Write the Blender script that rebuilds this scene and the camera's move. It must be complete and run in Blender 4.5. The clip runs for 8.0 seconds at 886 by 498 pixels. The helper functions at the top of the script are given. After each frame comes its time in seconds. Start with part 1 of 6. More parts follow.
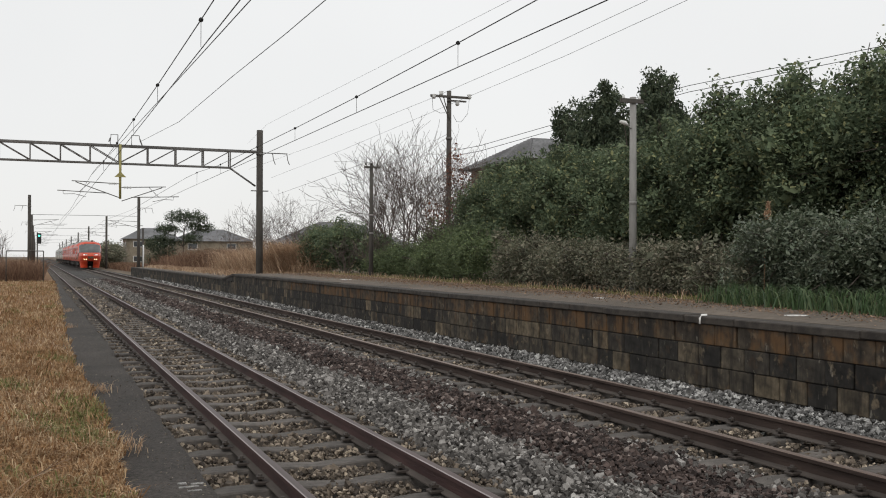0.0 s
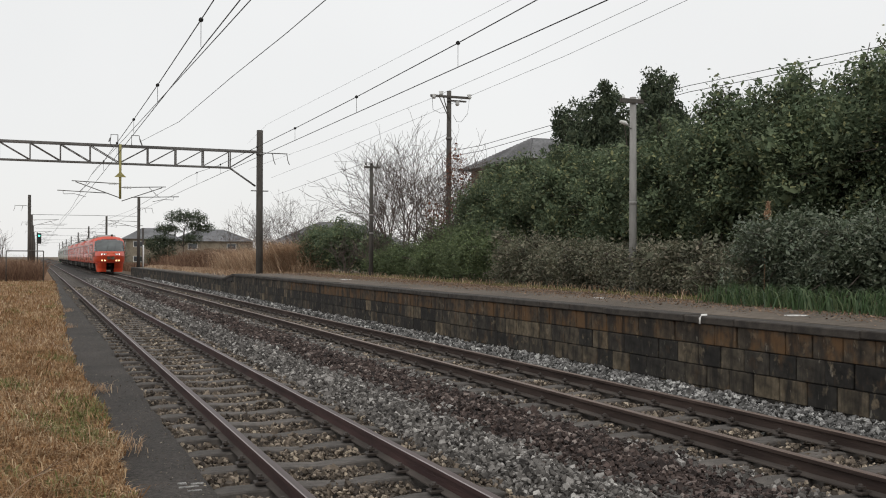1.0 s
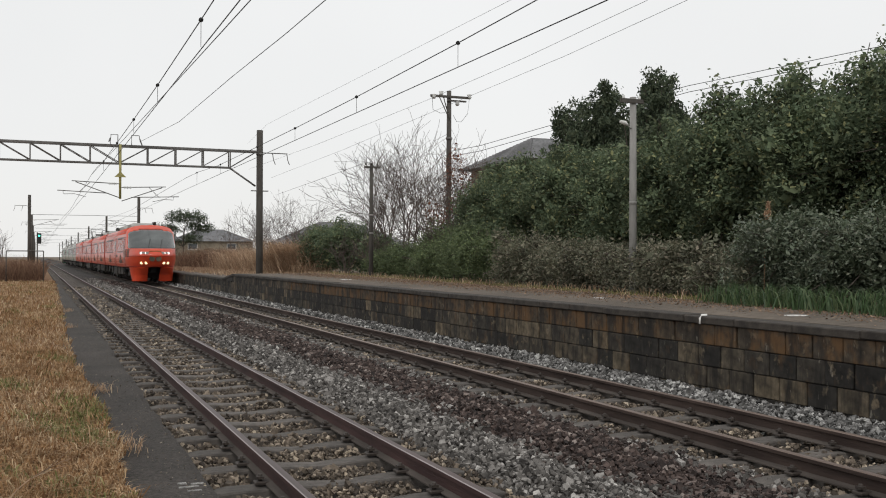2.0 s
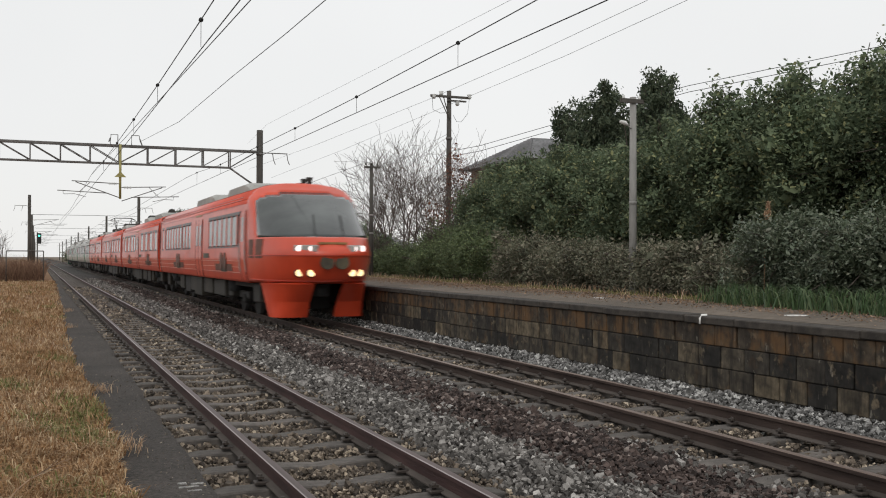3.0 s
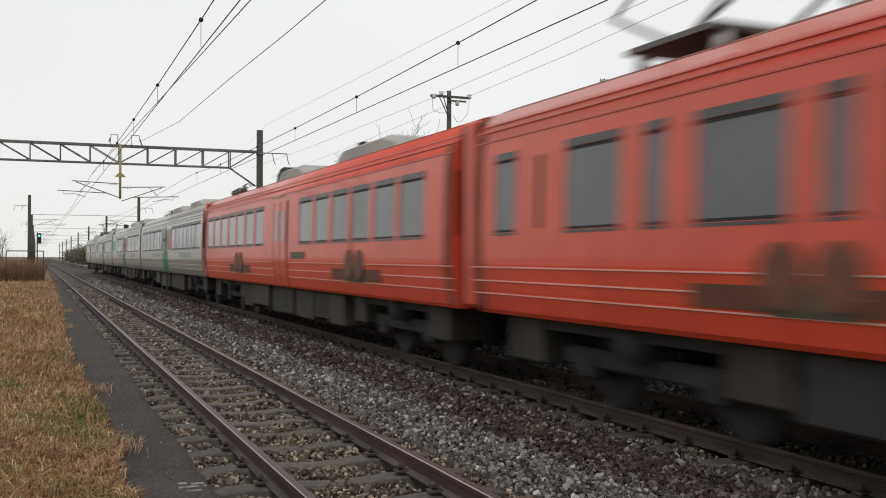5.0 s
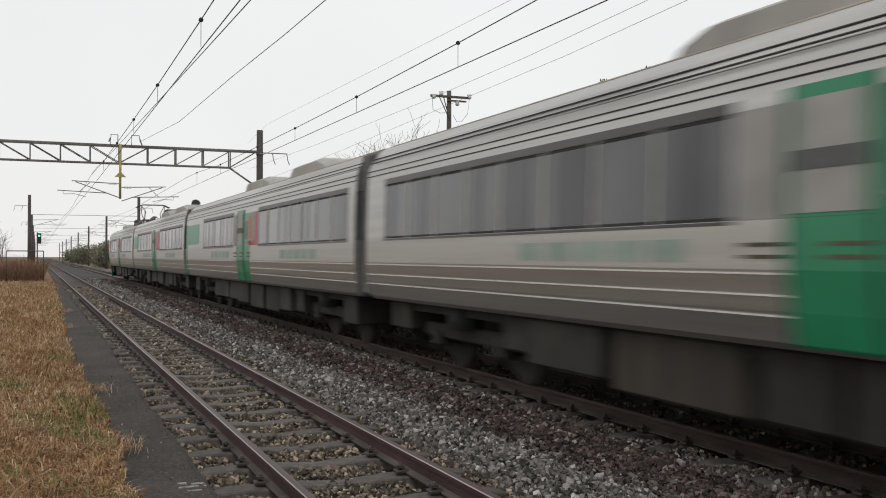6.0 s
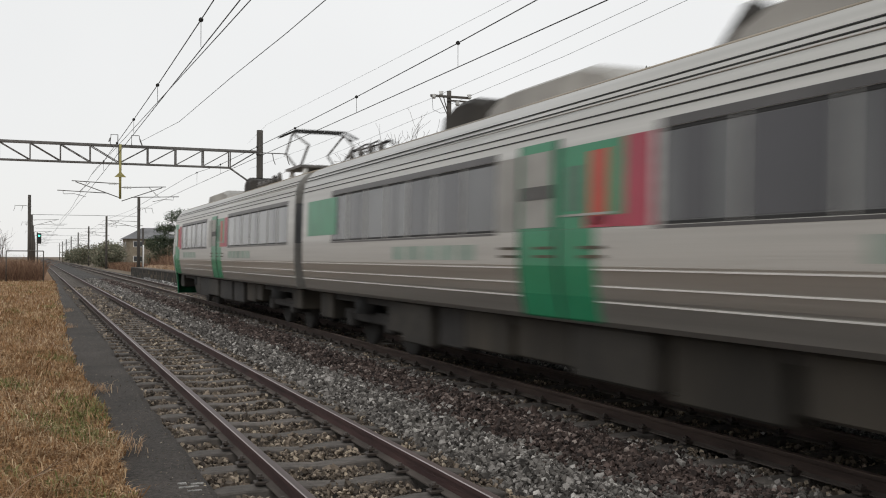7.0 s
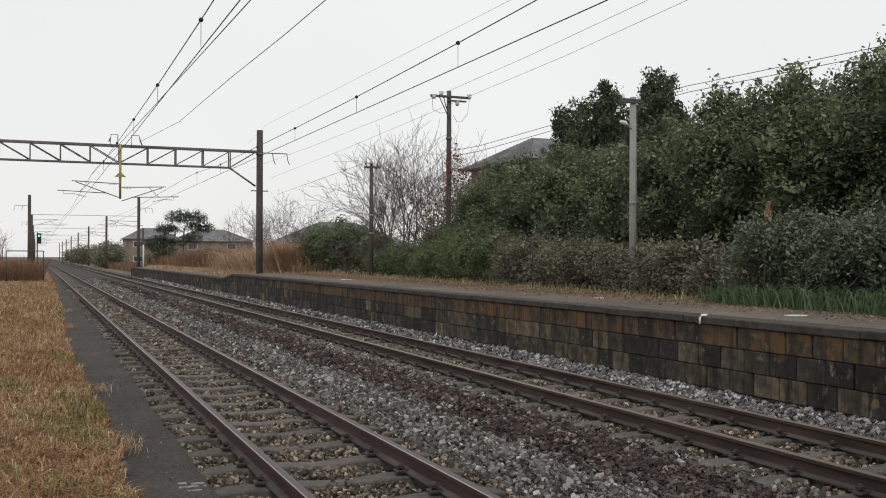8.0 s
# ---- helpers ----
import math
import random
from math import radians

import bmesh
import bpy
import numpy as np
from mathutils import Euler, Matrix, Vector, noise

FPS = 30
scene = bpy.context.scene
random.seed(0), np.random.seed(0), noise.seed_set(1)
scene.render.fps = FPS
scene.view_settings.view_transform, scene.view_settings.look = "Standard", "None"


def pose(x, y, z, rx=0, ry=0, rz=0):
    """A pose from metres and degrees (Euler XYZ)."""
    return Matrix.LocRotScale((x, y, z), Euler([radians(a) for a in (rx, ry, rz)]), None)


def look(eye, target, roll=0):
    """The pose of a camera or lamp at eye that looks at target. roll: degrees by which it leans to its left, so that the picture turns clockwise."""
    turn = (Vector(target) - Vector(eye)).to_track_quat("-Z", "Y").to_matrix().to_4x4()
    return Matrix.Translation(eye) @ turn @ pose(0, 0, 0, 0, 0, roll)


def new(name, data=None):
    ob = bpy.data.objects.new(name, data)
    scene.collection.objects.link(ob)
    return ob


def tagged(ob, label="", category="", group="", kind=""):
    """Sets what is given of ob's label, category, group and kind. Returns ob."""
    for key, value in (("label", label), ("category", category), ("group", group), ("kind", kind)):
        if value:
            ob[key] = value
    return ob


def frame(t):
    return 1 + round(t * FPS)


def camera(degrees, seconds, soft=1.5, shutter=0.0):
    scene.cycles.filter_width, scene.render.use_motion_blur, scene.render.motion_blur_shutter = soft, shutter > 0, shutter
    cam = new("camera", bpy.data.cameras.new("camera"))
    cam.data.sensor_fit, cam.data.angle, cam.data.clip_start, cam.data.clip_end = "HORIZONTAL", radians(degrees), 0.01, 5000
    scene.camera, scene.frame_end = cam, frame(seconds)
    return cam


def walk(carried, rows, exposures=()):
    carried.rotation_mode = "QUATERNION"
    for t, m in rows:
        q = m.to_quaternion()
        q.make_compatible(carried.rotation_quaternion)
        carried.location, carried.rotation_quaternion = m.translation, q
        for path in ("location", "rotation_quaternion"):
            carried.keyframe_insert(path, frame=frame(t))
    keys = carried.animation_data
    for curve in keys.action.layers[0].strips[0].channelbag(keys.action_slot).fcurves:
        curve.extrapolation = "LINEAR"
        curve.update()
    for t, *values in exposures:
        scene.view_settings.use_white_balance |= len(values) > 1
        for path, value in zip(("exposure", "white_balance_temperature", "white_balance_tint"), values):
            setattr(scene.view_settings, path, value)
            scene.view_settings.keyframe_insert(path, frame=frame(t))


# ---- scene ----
# World: x across the tracks, y along them, z up from the rail top of the near track.
EYE = (0.0, 0.0, 1.583)
cam = camera(48.634, 8.0, soft=1.05, shutter=0.27)
VIEW = look(EYE, (EYE[0] + 38.277, EYE[1] + 92.380, EYE[2] + 0.857), 0.166)
walk(cam, [(0.0, VIEW), (8.0, VIEW)], exposures=[(0.0, 0.0), (8.0, 0.0)])

# ---- light: a bright, even overcast winter sky ----
world = bpy.data.worlds.new("overcast_sky")
scene.world = world
world.use_nodes = True
wn, wl = world.node_tree.nodes, world.node_tree.links
wn.clear()
w_out = wn.new("ShaderNodeOutputWorld")
w_sky = wn.new("ShaderNodeTexSky")
w_sky.sky_type, w_sky.sun_disc = "NISHITA", False
w_sky.sun_elevation, w_sky.sun_rotation = radians(40), radians(200)
w_bg1, w_bg2, w_add = wn.new("ShaderNodeBackground"), wn.new("ShaderNodeBackground"), wn.new("ShaderNodeAddShader")
w_bg1.inputs["Strength"].default_value = 0.006
w_co, w_sep, w_ramp = wn.new("ShaderNodeTexCoord"), wn.new("ShaderNodeSeparateXYZ"), wn.new("ShaderNodeValToRGB")
w_ramp.color_ramp.elements[0].position, w_ramp.color_ramp.elements[0].color = 0.0, (0.84, 0.835, 0.825, 1)
w_ramp.color_ramp.elements[1].position, w_ramp.color_ramp.elements[1].color = 0.45, (0.92, 0.925, 0.92, 1)
w_bg2.inputs["Strength"].default_value = 0.97
wl.new(w_co.outputs["Generated"], w_sep.inputs[0])
w_cloud, w_soft, w_mul = wn.new("ShaderNodeTexNoise"), wn.new("ShaderNodeMapRange"), wn.new("ShaderNodeVectorMath")
w_cloud.inputs["Scale"].default_value, w_cloud.inputs["Detail"].default_value = 2.6, 3
w_soft.inputs["To Min"].default_value, w_soft.inputs["To Max"].default_value = 0.93, 1.07
w_mul.operation = "SCALE"
wl.new(w_co.outputs["Generated"], w_cloud.inputs["Vector"])
wl.new(w_cloud.outputs["Fac"], w_soft.inputs["Value"])
wl.new(w_soft.outputs[0], w_mul.inputs["Scale"])
wl.new(w_ramp.outputs[0], w_mul.inputs[0])
wl.new(w_sep.outputs["Z"], w_ramp.inputs[0])
wl.new(w_mul.outputs[0], w_bg2.inputs["Color"])
wl.new(w_sky.outputs[0], w_bg1.inputs["Color"])
wl.new(w_bg1.outputs[0], w_add.inputs[0])
wl.new(w_bg2.outputs[0], w_add.inputs[1])
wl.new(w_add.outputs[0], w_out.inputs["Surface"])
sun_data = bpy.data.lights.new("sun", "SUN")
sun_data.energy, sun_data.angle, sun_data.color = 0.6, radians(25), (1.0, 0.97, 0.93)
sun = new("sun", sun_data)
sun.matrix_world = look((-20, -40, 38), (0, 0, 0))


# ---- materials ----
def mat(name, c1, c2, scale=6.0, rough=0.8, metal=0.0, bump=0.25, big=0.7, wear=0.35, island=0.0, rand=0.0, stretch=(1, 1, 1), spec=0.5, coat=0.0, bscale=6.0, bdist=0.02):
    """Two scales of variation between c1 and c2, fine relief, and a value spread per island or per object."""
    m = bpy.data.materials.new(name)
    m.use_nodes = True
    n, l = m.node_tree.nodes, m.node_tree.links
    b = n["Principled BSDF"]
    co, mp = n.new("ShaderNodeTexCoord"), n.new("ShaderNodeMapping")
    mp.inputs["Scale"].default_value = stretch
    l.new(co.outputs["Object"], mp.inputs[0])
    fine, broad = n.new("ShaderNodeTexNoise"), n.new("ShaderNodeTexNoise")
    fine.inputs["Scale"].default_value, fine.inputs["Detail"].default_value = scale, 8
    broad.inputs["Scale"].default_value, broad.inputs["Detail"].default_value = big, 5
    ramp = n.new("ShaderNodeValToRGB")
    ramp.color_ramp.elements[0].position, ramp.color_ramp.elements[0].color = 0.3, (*c1, 1)
    ramp.color_ramp.elements[1].position, ramp.color_ramp.elements[1].color = 0.7, (*c2, 1)
    l.new(mp.outputs[0], fine.inputs["Vector"])
    l.new(mp.outputs[0], broad.inputs["Vector"])
    l.new(fine.outputs["Fac"], ramp.inputs[0])
    rng = n.new("ShaderNodeMapRange")
    rng.inputs["From Min"].default_value, rng.inputs["From Max"].default_value = 0.3, 0.7
    rng.inputs["To Min"].default_value, rng.inputs["To Max"].default_value = 1 - wear, 1 + wear * 0.6
    l.new(broad.outputs["Fac"], rng.inputs["Value"])
    value = rng.outputs[0]
    for amount, node, sock in ((island, "ShaderNodeNewGeometry", "Random Per Island"), (rand, "ShaderNodeObjectInfo", "Random")):
        if amount:
            src, r2, mul = n.new(node), n.new("ShaderNodeMapRange"), n.new("ShaderNodeMath")
            r2.inputs["To Min"].default_value, r2.inputs["To Max"].default_value = 1 - amount, 1 + amount
            mul.operation = "MULTIPLY"
            l.new(src.outputs[sock], r2.inputs["Value"])
            l.new(r2.outputs[0], mul.inputs[0])
            l.new(value, mul.inputs[1])
            value = mul.outputs[0]
    mix = n.new("ShaderNodeVectorMath")
    mix.operation = "SCALE"
    l.new(ramp.outputs[0], mix.inputs[0])
    l.new(value, mix.inputs["Scale"])
    l.new(mix.outputs[0], b.inputs["Base Color"])
    b.inputs["Roughness"].default_value, b.inputs["Metallic"].default_value = rough, metal
    b.inputs["Specular IOR Level"].default_value, b.inputs["Coat Weight"].default_value = spec, coat
    if bump:
        bn, bt = n.new("ShaderNodeBump"), n.new("ShaderNodeTexNoise")
        bt.inputs["Scale"].default_value, bt.inputs["Detail"].default_value = scale * bscale, 4
        bn.inputs["Strength"].default_value, bn.inputs["Distance"].default_value = bump, bdist
        l.new(mp.outputs[0], bt.inputs["Vector"])
        l.new(bt.outputs["Fac"], bn.inputs["Height"])
        l.new(bn.outputs[0], b.inputs["Normal"])
    return m


def mat_island(name, stops, rough=0.8, bump=0.4, scale=30.0, spec=0.4, per_object=False, wear=0.3, through_light=0.0):
    """Each loose piece takes its own colour from the stops, with a fine grain over it; thin leaves let some light through."""
    m = bpy.data.materials.new(name)
    m.use_nodes = True
    n, l = m.node_tree.nodes, m.node_tree.links
    b = n["Principled BSDF"]
    if per_object:
        src = n.new("ShaderNodeObjectInfo").outputs["Random"]
    else:
        src = n.new("ShaderNodeNewGeometry").outputs["Random Per Island"]
    ramp = n.new("ShaderNodeValToRGB")
    while len(ramp.color_ramp.elements) < len(stops):
        ramp.color_ramp.elements.new(0.5)
    for i, (p, c) in enumerate(stops):
        ramp.color_ramp.elements[i].position, ramp.color_ramp.elements[i].color = p, (*c, 1)
    l.new(src, ramp.inputs[0])
    co, tx, rng, mix = n.new("ShaderNodeTexCoord"), n.new("ShaderNodeTexNoise"), n.new("ShaderNodeMapRange"), n.new("ShaderNodeVectorMath")
    tx.inputs["Scale"].default_value, tx.inputs["Detail"].default_value = scale, 6
    rng.inputs["From Min"].default_value, rng.inputs["From Max"].default_value = 0.3, 0.7
    rng.inputs["To Min"].default_value, rng.inputs["To Max"].default_value = 1 - wear, 1 + wear
    mix.operation = "SCALE"
    l.new(co.outputs["Object"], tx.inputs["Vector"])
    l.new(tx.outputs["Fac"], rng.inputs["Value"])
    l.new(ramp.outputs[0], mix.inputs[0])
    l.new(rng.outputs[0], mix.inputs["Scale"])
    l.new(mix.outputs[0], b.inputs["Base Color"])
    b.inputs["Roughness"].default_value, b.inputs["Specular IOR Level"].default_value = rough, spec
    if bump:
        bn = n.new("ShaderNodeBump")
        bn.inputs["Strength"].default_value, bn.inputs["Distance"].default_value = bump, 0.01
        l.new(tx.outputs["Fac"], bn.inputs["Height"])
        l.new(bn.outputs[0], b.inputs["Normal"])
    if through_light:
        thin, blend = n.new("ShaderNodeBsdfTranslucent"), n.new("ShaderNodeMixShader")
        blend.inputs[0].default_value = through_light
        l.new(mix.outputs[0], thin.inputs["Color"])
        l.new(b.outputs[0], blend.inputs[1])
        l.new(thin.outputs[0], blend.inputs[2])
        l.new(blend.outputs[0], n["Material Output"].inputs["Surface"])
    return m


def mat_wall(name, stops, per_object=True, rust=0.3):
    """Concrete blocks of many tones: pale worn hearts, rust runs and black damp streaks that cross the joints."""
    m = mat_island(name, stops, 0.9, 0.6, 9, 0.3, per_object=per_object, wear=0.5)
    n, l = m.node_tree.nodes, m.node_tree.links
    b = n["Principled BSDF"]
    colour = b.inputs["Base Color"].links[0].from_socket
    geo = n.new("ShaderNodeNewGeometry")
    layers = (((1, 2.6, 2.2), 1.9, 0.57, 0.66, 0.6, (0.23, 0.18, 0.12)),
              ((1, 1.3, 1.0), 2.3, 0.66 - 0.3 * rust, 0.80 - 0.3 * rust, 0.35 + 0.6 * rust, (0.13, 0.07, 0.03)),
              ((1, 1.9, 0.35), 2.6, 0.46, 0.64, 0.9, (0.014, 0.013, 0.012)),
              ((1, 3.5, 1.2), 3.6, 0.64, 0.74, 0.6, (0.33, 0.30, 0.25)))
    for k, (stretch, size, lo, hi, most, tone) in enumerate(layers):
        mp, tx, edge, mix = n.new("ShaderNodeMapping"), n.new("ShaderNodeTexNoise"), n.new("ShaderNodeMapRange"), n.new("ShaderNodeMix")
        mp.inputs["Scale"].default_value, mp.inputs["Location"].default_value = stretch, (3.7 * k, 1.9 * k, 5.3 * k)
        tx.inputs["Scale"].default_value, tx.inputs["Detail"].default_value, tx.inputs["Roughness"].default_value = size, 7, 0.62
        edge.inputs["From Min"].default_value, edge.inputs["From Max"].default_value, edge.inputs["To Max"].default_value = lo, hi, most
        mix.data_type = "RGBA"
        mix.inputs[7].default_value = (*tone, 1)
        l.new(geo.outputs["Position"], mp.inputs[0])
        l.new(mp.outputs[0], tx.inputs["Vector"])
        l.new(tx.outputs["Fac"], edge.inputs["Value"])
        l.new(edge.outputs[0], mix.inputs[0])
        l.new(colour, mix.inputs[6])
        colour = mix.outputs[2]
    l.new(colour, b.inputs["Base Color"])
    return m


def mat_glow(name, colour, strength):
    m = bpy.data.materials.new(name)
    m.use_nodes = True
    b = m.node_tree.nodes["Principled BSDF"]
    b.inputs["Base Color"].default_value = (*colour, 1)
    b.inputs["Emission Color"].default_value = (*colour, 1)
    b.inputs["Emission Strength"].default_value = strength
    return m


M = dict(
    earth=mat("earth", (0.10, 0.075, 0.05), (0.17, 0.13, 0.085), 3, 0.95, bump=0.5),
    # Very dark: the shade in the gaps between stones is in this colour.
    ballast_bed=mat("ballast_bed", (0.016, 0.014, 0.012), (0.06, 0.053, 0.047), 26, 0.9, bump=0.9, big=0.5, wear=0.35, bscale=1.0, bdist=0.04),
    stone_grey=mat_island("stone_grey", [(0, (0.04, 0.036, 0.033)), (0.45, (0.105, 0.096, 0.087)), (0.8, (0.20, 0.185, 0.17)), (0.95, (0.33, 0.31, 0.29)), (1, (0.52, 0.495, 0.46))]),
    stone_rust=mat_island("stone_rust", [(0, (0.018, 0.0125, 0.011)), (0.5, (0.05, 0.034, 0.029)), (0.85, (0.10, 0.071, 0.061)), (0.96, (0.17, 0.13, 0.115)), (1, (0.32, 0.27, 0.24))]),
    stone_crib=mat_island("stone_crib", [(0, (0.04, 0.031, 0.024)), (0.45, (0.105, 0.083, 0.063)), (0.85, (0.225, 0.18, 0.137)), (1, (0.46, 0.38, 0.285))]),
    stone_pale=mat_island("stone_pale", [(0, (0.045, 0.044, 0.042)), (0.45, (0.14, 0.136, 0.13)), (0.85, (0.30, 0.29, 0.28)), (1, (0.62, 0.61, 0.58))]),
    rail_side=mat("rail_side", (0.040, 0.028, 0.024), (0.082, 0.058, 0.049), 9, 0.85, 0.0, bump=0.3, stretch=(1, 0.15, 1), spec=0.2),
    rail_maroon=mat("rail_maroon", (0.042, 0.022, 0.021), (0.082, 0.044, 0.040), 9, 0.7, 0.0, bump=0.3, stretch=(1, 0.15, 1), spec=0.25),
    rail_foot=mat("rail_foot", (0.06, 0.05, 0.044), (0.12, 0.102, 0.09), 9, 0.9, 0.0, bump=0.3, stretch=(1, 0.15, 1), spec=0.2),
    rail_top=mat("rail_top", (0.26, 0.22, 0.21), (0.38, 0.34, 0.33), 5, 0.4, 0.6, bump=0.05, stretch=(4, 0.05, 1), wear=0.2),
    rail_head=mat("rail_head_worn", (0.040, 0.023, 0.020), (0.085, 0.052, 0.046), 5, 0.5, 0.1, bump=0.1, stretch=(4, 0.05, 1), wear=0.3),
    rail_top_rust=mat("rail_top_rust", (0.15, 0.105, 0.085), (0.24, 0.18, 0.15), 5, 0.5, 0.5, bump=0.05, stretch=(4, 0.05, 1), wear=0.25),
    sleeper=mat("sleeper_concrete", (0.07, 0.062, 0.055), (0.14, 0.122, 0.108), 12, 0.9, bump=0.4, rand=0.18, big=2.0),
    clip=mat("clip_steel", (0.035, 0.028, 0.025), (0.08, 0.065, 0.055), 20, 0.6, 0.4, bump=0.2),
    asphalt=mat("asphalt_strip", (0.026, 0.022, 0.019), (0.085, 0.072, 0.062), 34, 0.95, bump=0.8, big=0.8, wear=0.4),
    platform_top=mat("platform_top", (0.088, 0.070, 0.054), (0.165, 0.132, 0.100), 8, 0.9, bump=0.35, big=0.5),
    coping=mat("coping_concrete", (0.027, 0.0225, 0.019), (0.066, 0.055, 0.045), 7, 0.9, bump=0.4, big=0.9, wear=0.5, rand=0.15),
    mortar=mat("mortar", (0.03, 0.028, 0.025), (0.07, 0.062, 0.055), 9, 0.95, bump=0.4),
    concrete_pole=mat("pole_concrete", (0.24, 0.235, 0.22), (0.36, 0.35, 0.33), 5, 0.9, bump=0.2, stretch=(1, 1, 0.3), wear=0.3),
    dark_pole=mat("dark_pole", (0.06, 0.054, 0.047), (0.105, 0.095, 0.084), 5, 0.9, bump=0.2, stretch=(1, 1, 0.3)),
    steel_grey=mat("galvanised_steel", (0.12, 0.115, 0.11), (0.2, 0.19, 0.18), 8, 0.55, 0.5, bump=0.1),
    yellow=mat("yellow_paint", (0.33, 0.29, 0.10), (0.44, 0.39, 0.15), 8, 0.6, bump=0.1),
    wire=mat("wire", (0.02, 0.02, 0.02), (0.05, 0.05, 0.05), 3, 0.6, 0.5, bump=0),
    insulator=mat("porcelain", (0.6, 0.6, 0.58), (0.75, 0.75, 0.72), 10, 0.25, bump=0),
    bark=mat("bark", (0.055, 0.042, 0.034), (0.12, 0.095, 0.08), 14, 0.95, bump=0.5, stretch=(1, 1, 0.25)),
    twig=mat("twig", (0.075, 0.056, 0.048), (0.145, 0.112, 0.096), 10, 0.95, bump=0.2),
    leaf_dark=mat_island("leaf_dark", [(0, (0.088, 0.120, 0.073)), (0.5, (0.126, 0.163, 0.096)), (0.88, (0.172, 0.204, 0.117)), (1, (0.28, 0.275, 0.135))], 0.7, 0, 0.95, 0.2, wear=0.7, through_light=0.3),
    leaf_cypress=mat_island("leaf_cypress", [(0, (0.05, 0.068, 0.046)), (0.6, (0.088, 0.112, 0.07)), (1, (0.14, 0.16, 0.10))], 0.7, 0, 1.3, 0.2, wear=0.4, through_light=0.3),
    leaf_hedge=mat_island("leaf_hedge", [(0, (0.078, 0.104, 0.054)), (0.5, (0.115, 0.152, 0.072)), (1, (0.19, 0.225, 0.105))], 0.6, 0, 1.4, 0.25, wear=0.5, through_light=0.2),
    leaf_brown=mat_island("leaf_brown", [(0, (0.11, 0.118, 0.08)), (0.5, (0.168, 0.17, 0.116)), (0.85, (0.225, 0.208, 0.148)), (1, (0.29, 0.25, 0.19))], 0.6, 0, 1.6, 0.25, wear=0.5, through_light=0.2),
    leaf_shrub=mat_island("leaf_shrub", [(0, (0.075, 0.10, 0.064)), (0.5, (0.118, 0.145, 0.094)), (0.9, (0.17, 0.188, 0.13)), (1, (0.25, 0.255, 0.195))], 0.45, 0, 1.4, 0.45, wear=0.4, through_light=0.2),
    leaf_red=mat_island("leaf_red", [(0, (0.09, 0.038, 0.026)), (0.6, (0.19, 0.075, 0.045)), (1, (0.28, 0.12, 0.065))], 0.7, 0, 6, 0.3, through_light=0.3),
    reed=mat_island("reed", [(0, (0.26, 0.17, 0.11)), (0.6, (0.47, 0.32, 0.21)), (1, (0.64, 0.50, 0.36))], 0.85, 0, 6, 0.2, through_light=0.35),
    brush=mat_island("brush", [(0, (0.12, 0.072, 0.052)), (0.6, (0.22, 0.135, 0.09)), (1, (0.34, 0.22, 0.145))], 0.9, 0, 6, 0.2, through_light=0.35),
    strap=mat_island("strap_leaf", [(0, (0.045, 0.082, 0.034)), (0.6, (0.075, 0.125, 0.052)), (1, (0.16, 0.195, 0.10))], 0.5, 0, 6, 0.4, through_light=0.3),
    grass=mat_island("dry_grass", [(0, (0.165, 0.083, 0.038)), (0.45, (0.30, 0.172, 0.082)), (0.8, (0.39, 0.255, 0.14)), (1, (0.47, 0.36, 0.225))], 0.9, 0, 6, 0.2),
    grass_straw=mat_island("straw_grass", [(0, (0.27, 0.16, 0.085)), (0.5, (0.42, 0.29, 0.17)), (1, (0.62, 0.49, 0.33))], 0.9, 0, 6, 0.2),
    grass_green=mat_island("green_grass", [(0, (0.10, 0.11, 0.035)), (0.6, (0.19, 0.19, 0.07)), (1, (0.30, 0.26, 0.12))], 0.9, 0, 6, 0.2),
    lawn=mat("dry_lawn", (0.15, 0.075, 0.032), (0.26, 0.145, 0.065), 9, 0.95, bump=0.7, big=0.35, wear=0.35),
    litter=mat_island("leaf_litter", [(0, (0.13, 0.075, 0.045)), (0.6, (0.23, 0.14, 0.085)), (1, (0.34, 0.235, 0.155))], 0.9, 0, 6, 0.2),
    roof_tile=mat("roof_tile", (0.13, 0.13, 0.135), (0.21, 0.21, 0.215), 6, 0.9, bump=0.2, rand=0.15),
    tile_edge=mat("tile_edge", (0.20, 0.20, 0.205), (0.32, 0.32, 0.325), 8, 0.8, bump=0.2),
    render_wall=mat("house_render", (0.20, 0.165, 0.12), (0.29, 0.25, 0.19), 4, 0.9, bump=0.15),
    dark_glass=mat("house_glass", (0.05, 0.055, 0.06), (0.08, 0.085, 0.09), 2, 0.1, bump=0),
    orange=mat("orange_paint", (0.57, 0.056, 0.019), (0.65, 0.070, 0.026), 2.0, 0.4, bump=0.02, big=0.5, wear=0.12, coat=0.25),
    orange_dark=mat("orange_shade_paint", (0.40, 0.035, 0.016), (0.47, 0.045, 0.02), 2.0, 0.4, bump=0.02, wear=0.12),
    silver=mat("brushed_steel", (0.39, 0.38, 0.36), (0.48, 0.47, 0.445), 3.0, 0.34, 0.85, bump=0.03, stretch=(1, 0.05, 3), wear=0.10),
    grey_paint=mat("grey_roof_paint", (0.30, 0.29, 0.27), (0.38, 0.37, 0.345), 3.0, 0.6, bump=0.05, wear=0.2),
    green=mat("green_paint", (0.012, 0.19, 0.085), (0.018, 0.235, 0.11), 2.0, 0.35, bump=0.02, wear=0.12),
    crimson=mat("crimson_paint", (0.30, 0.022, 0.05), (0.37, 0.032, 0.065), 2.0, 0.4, bump=0.02, wear=0.12),
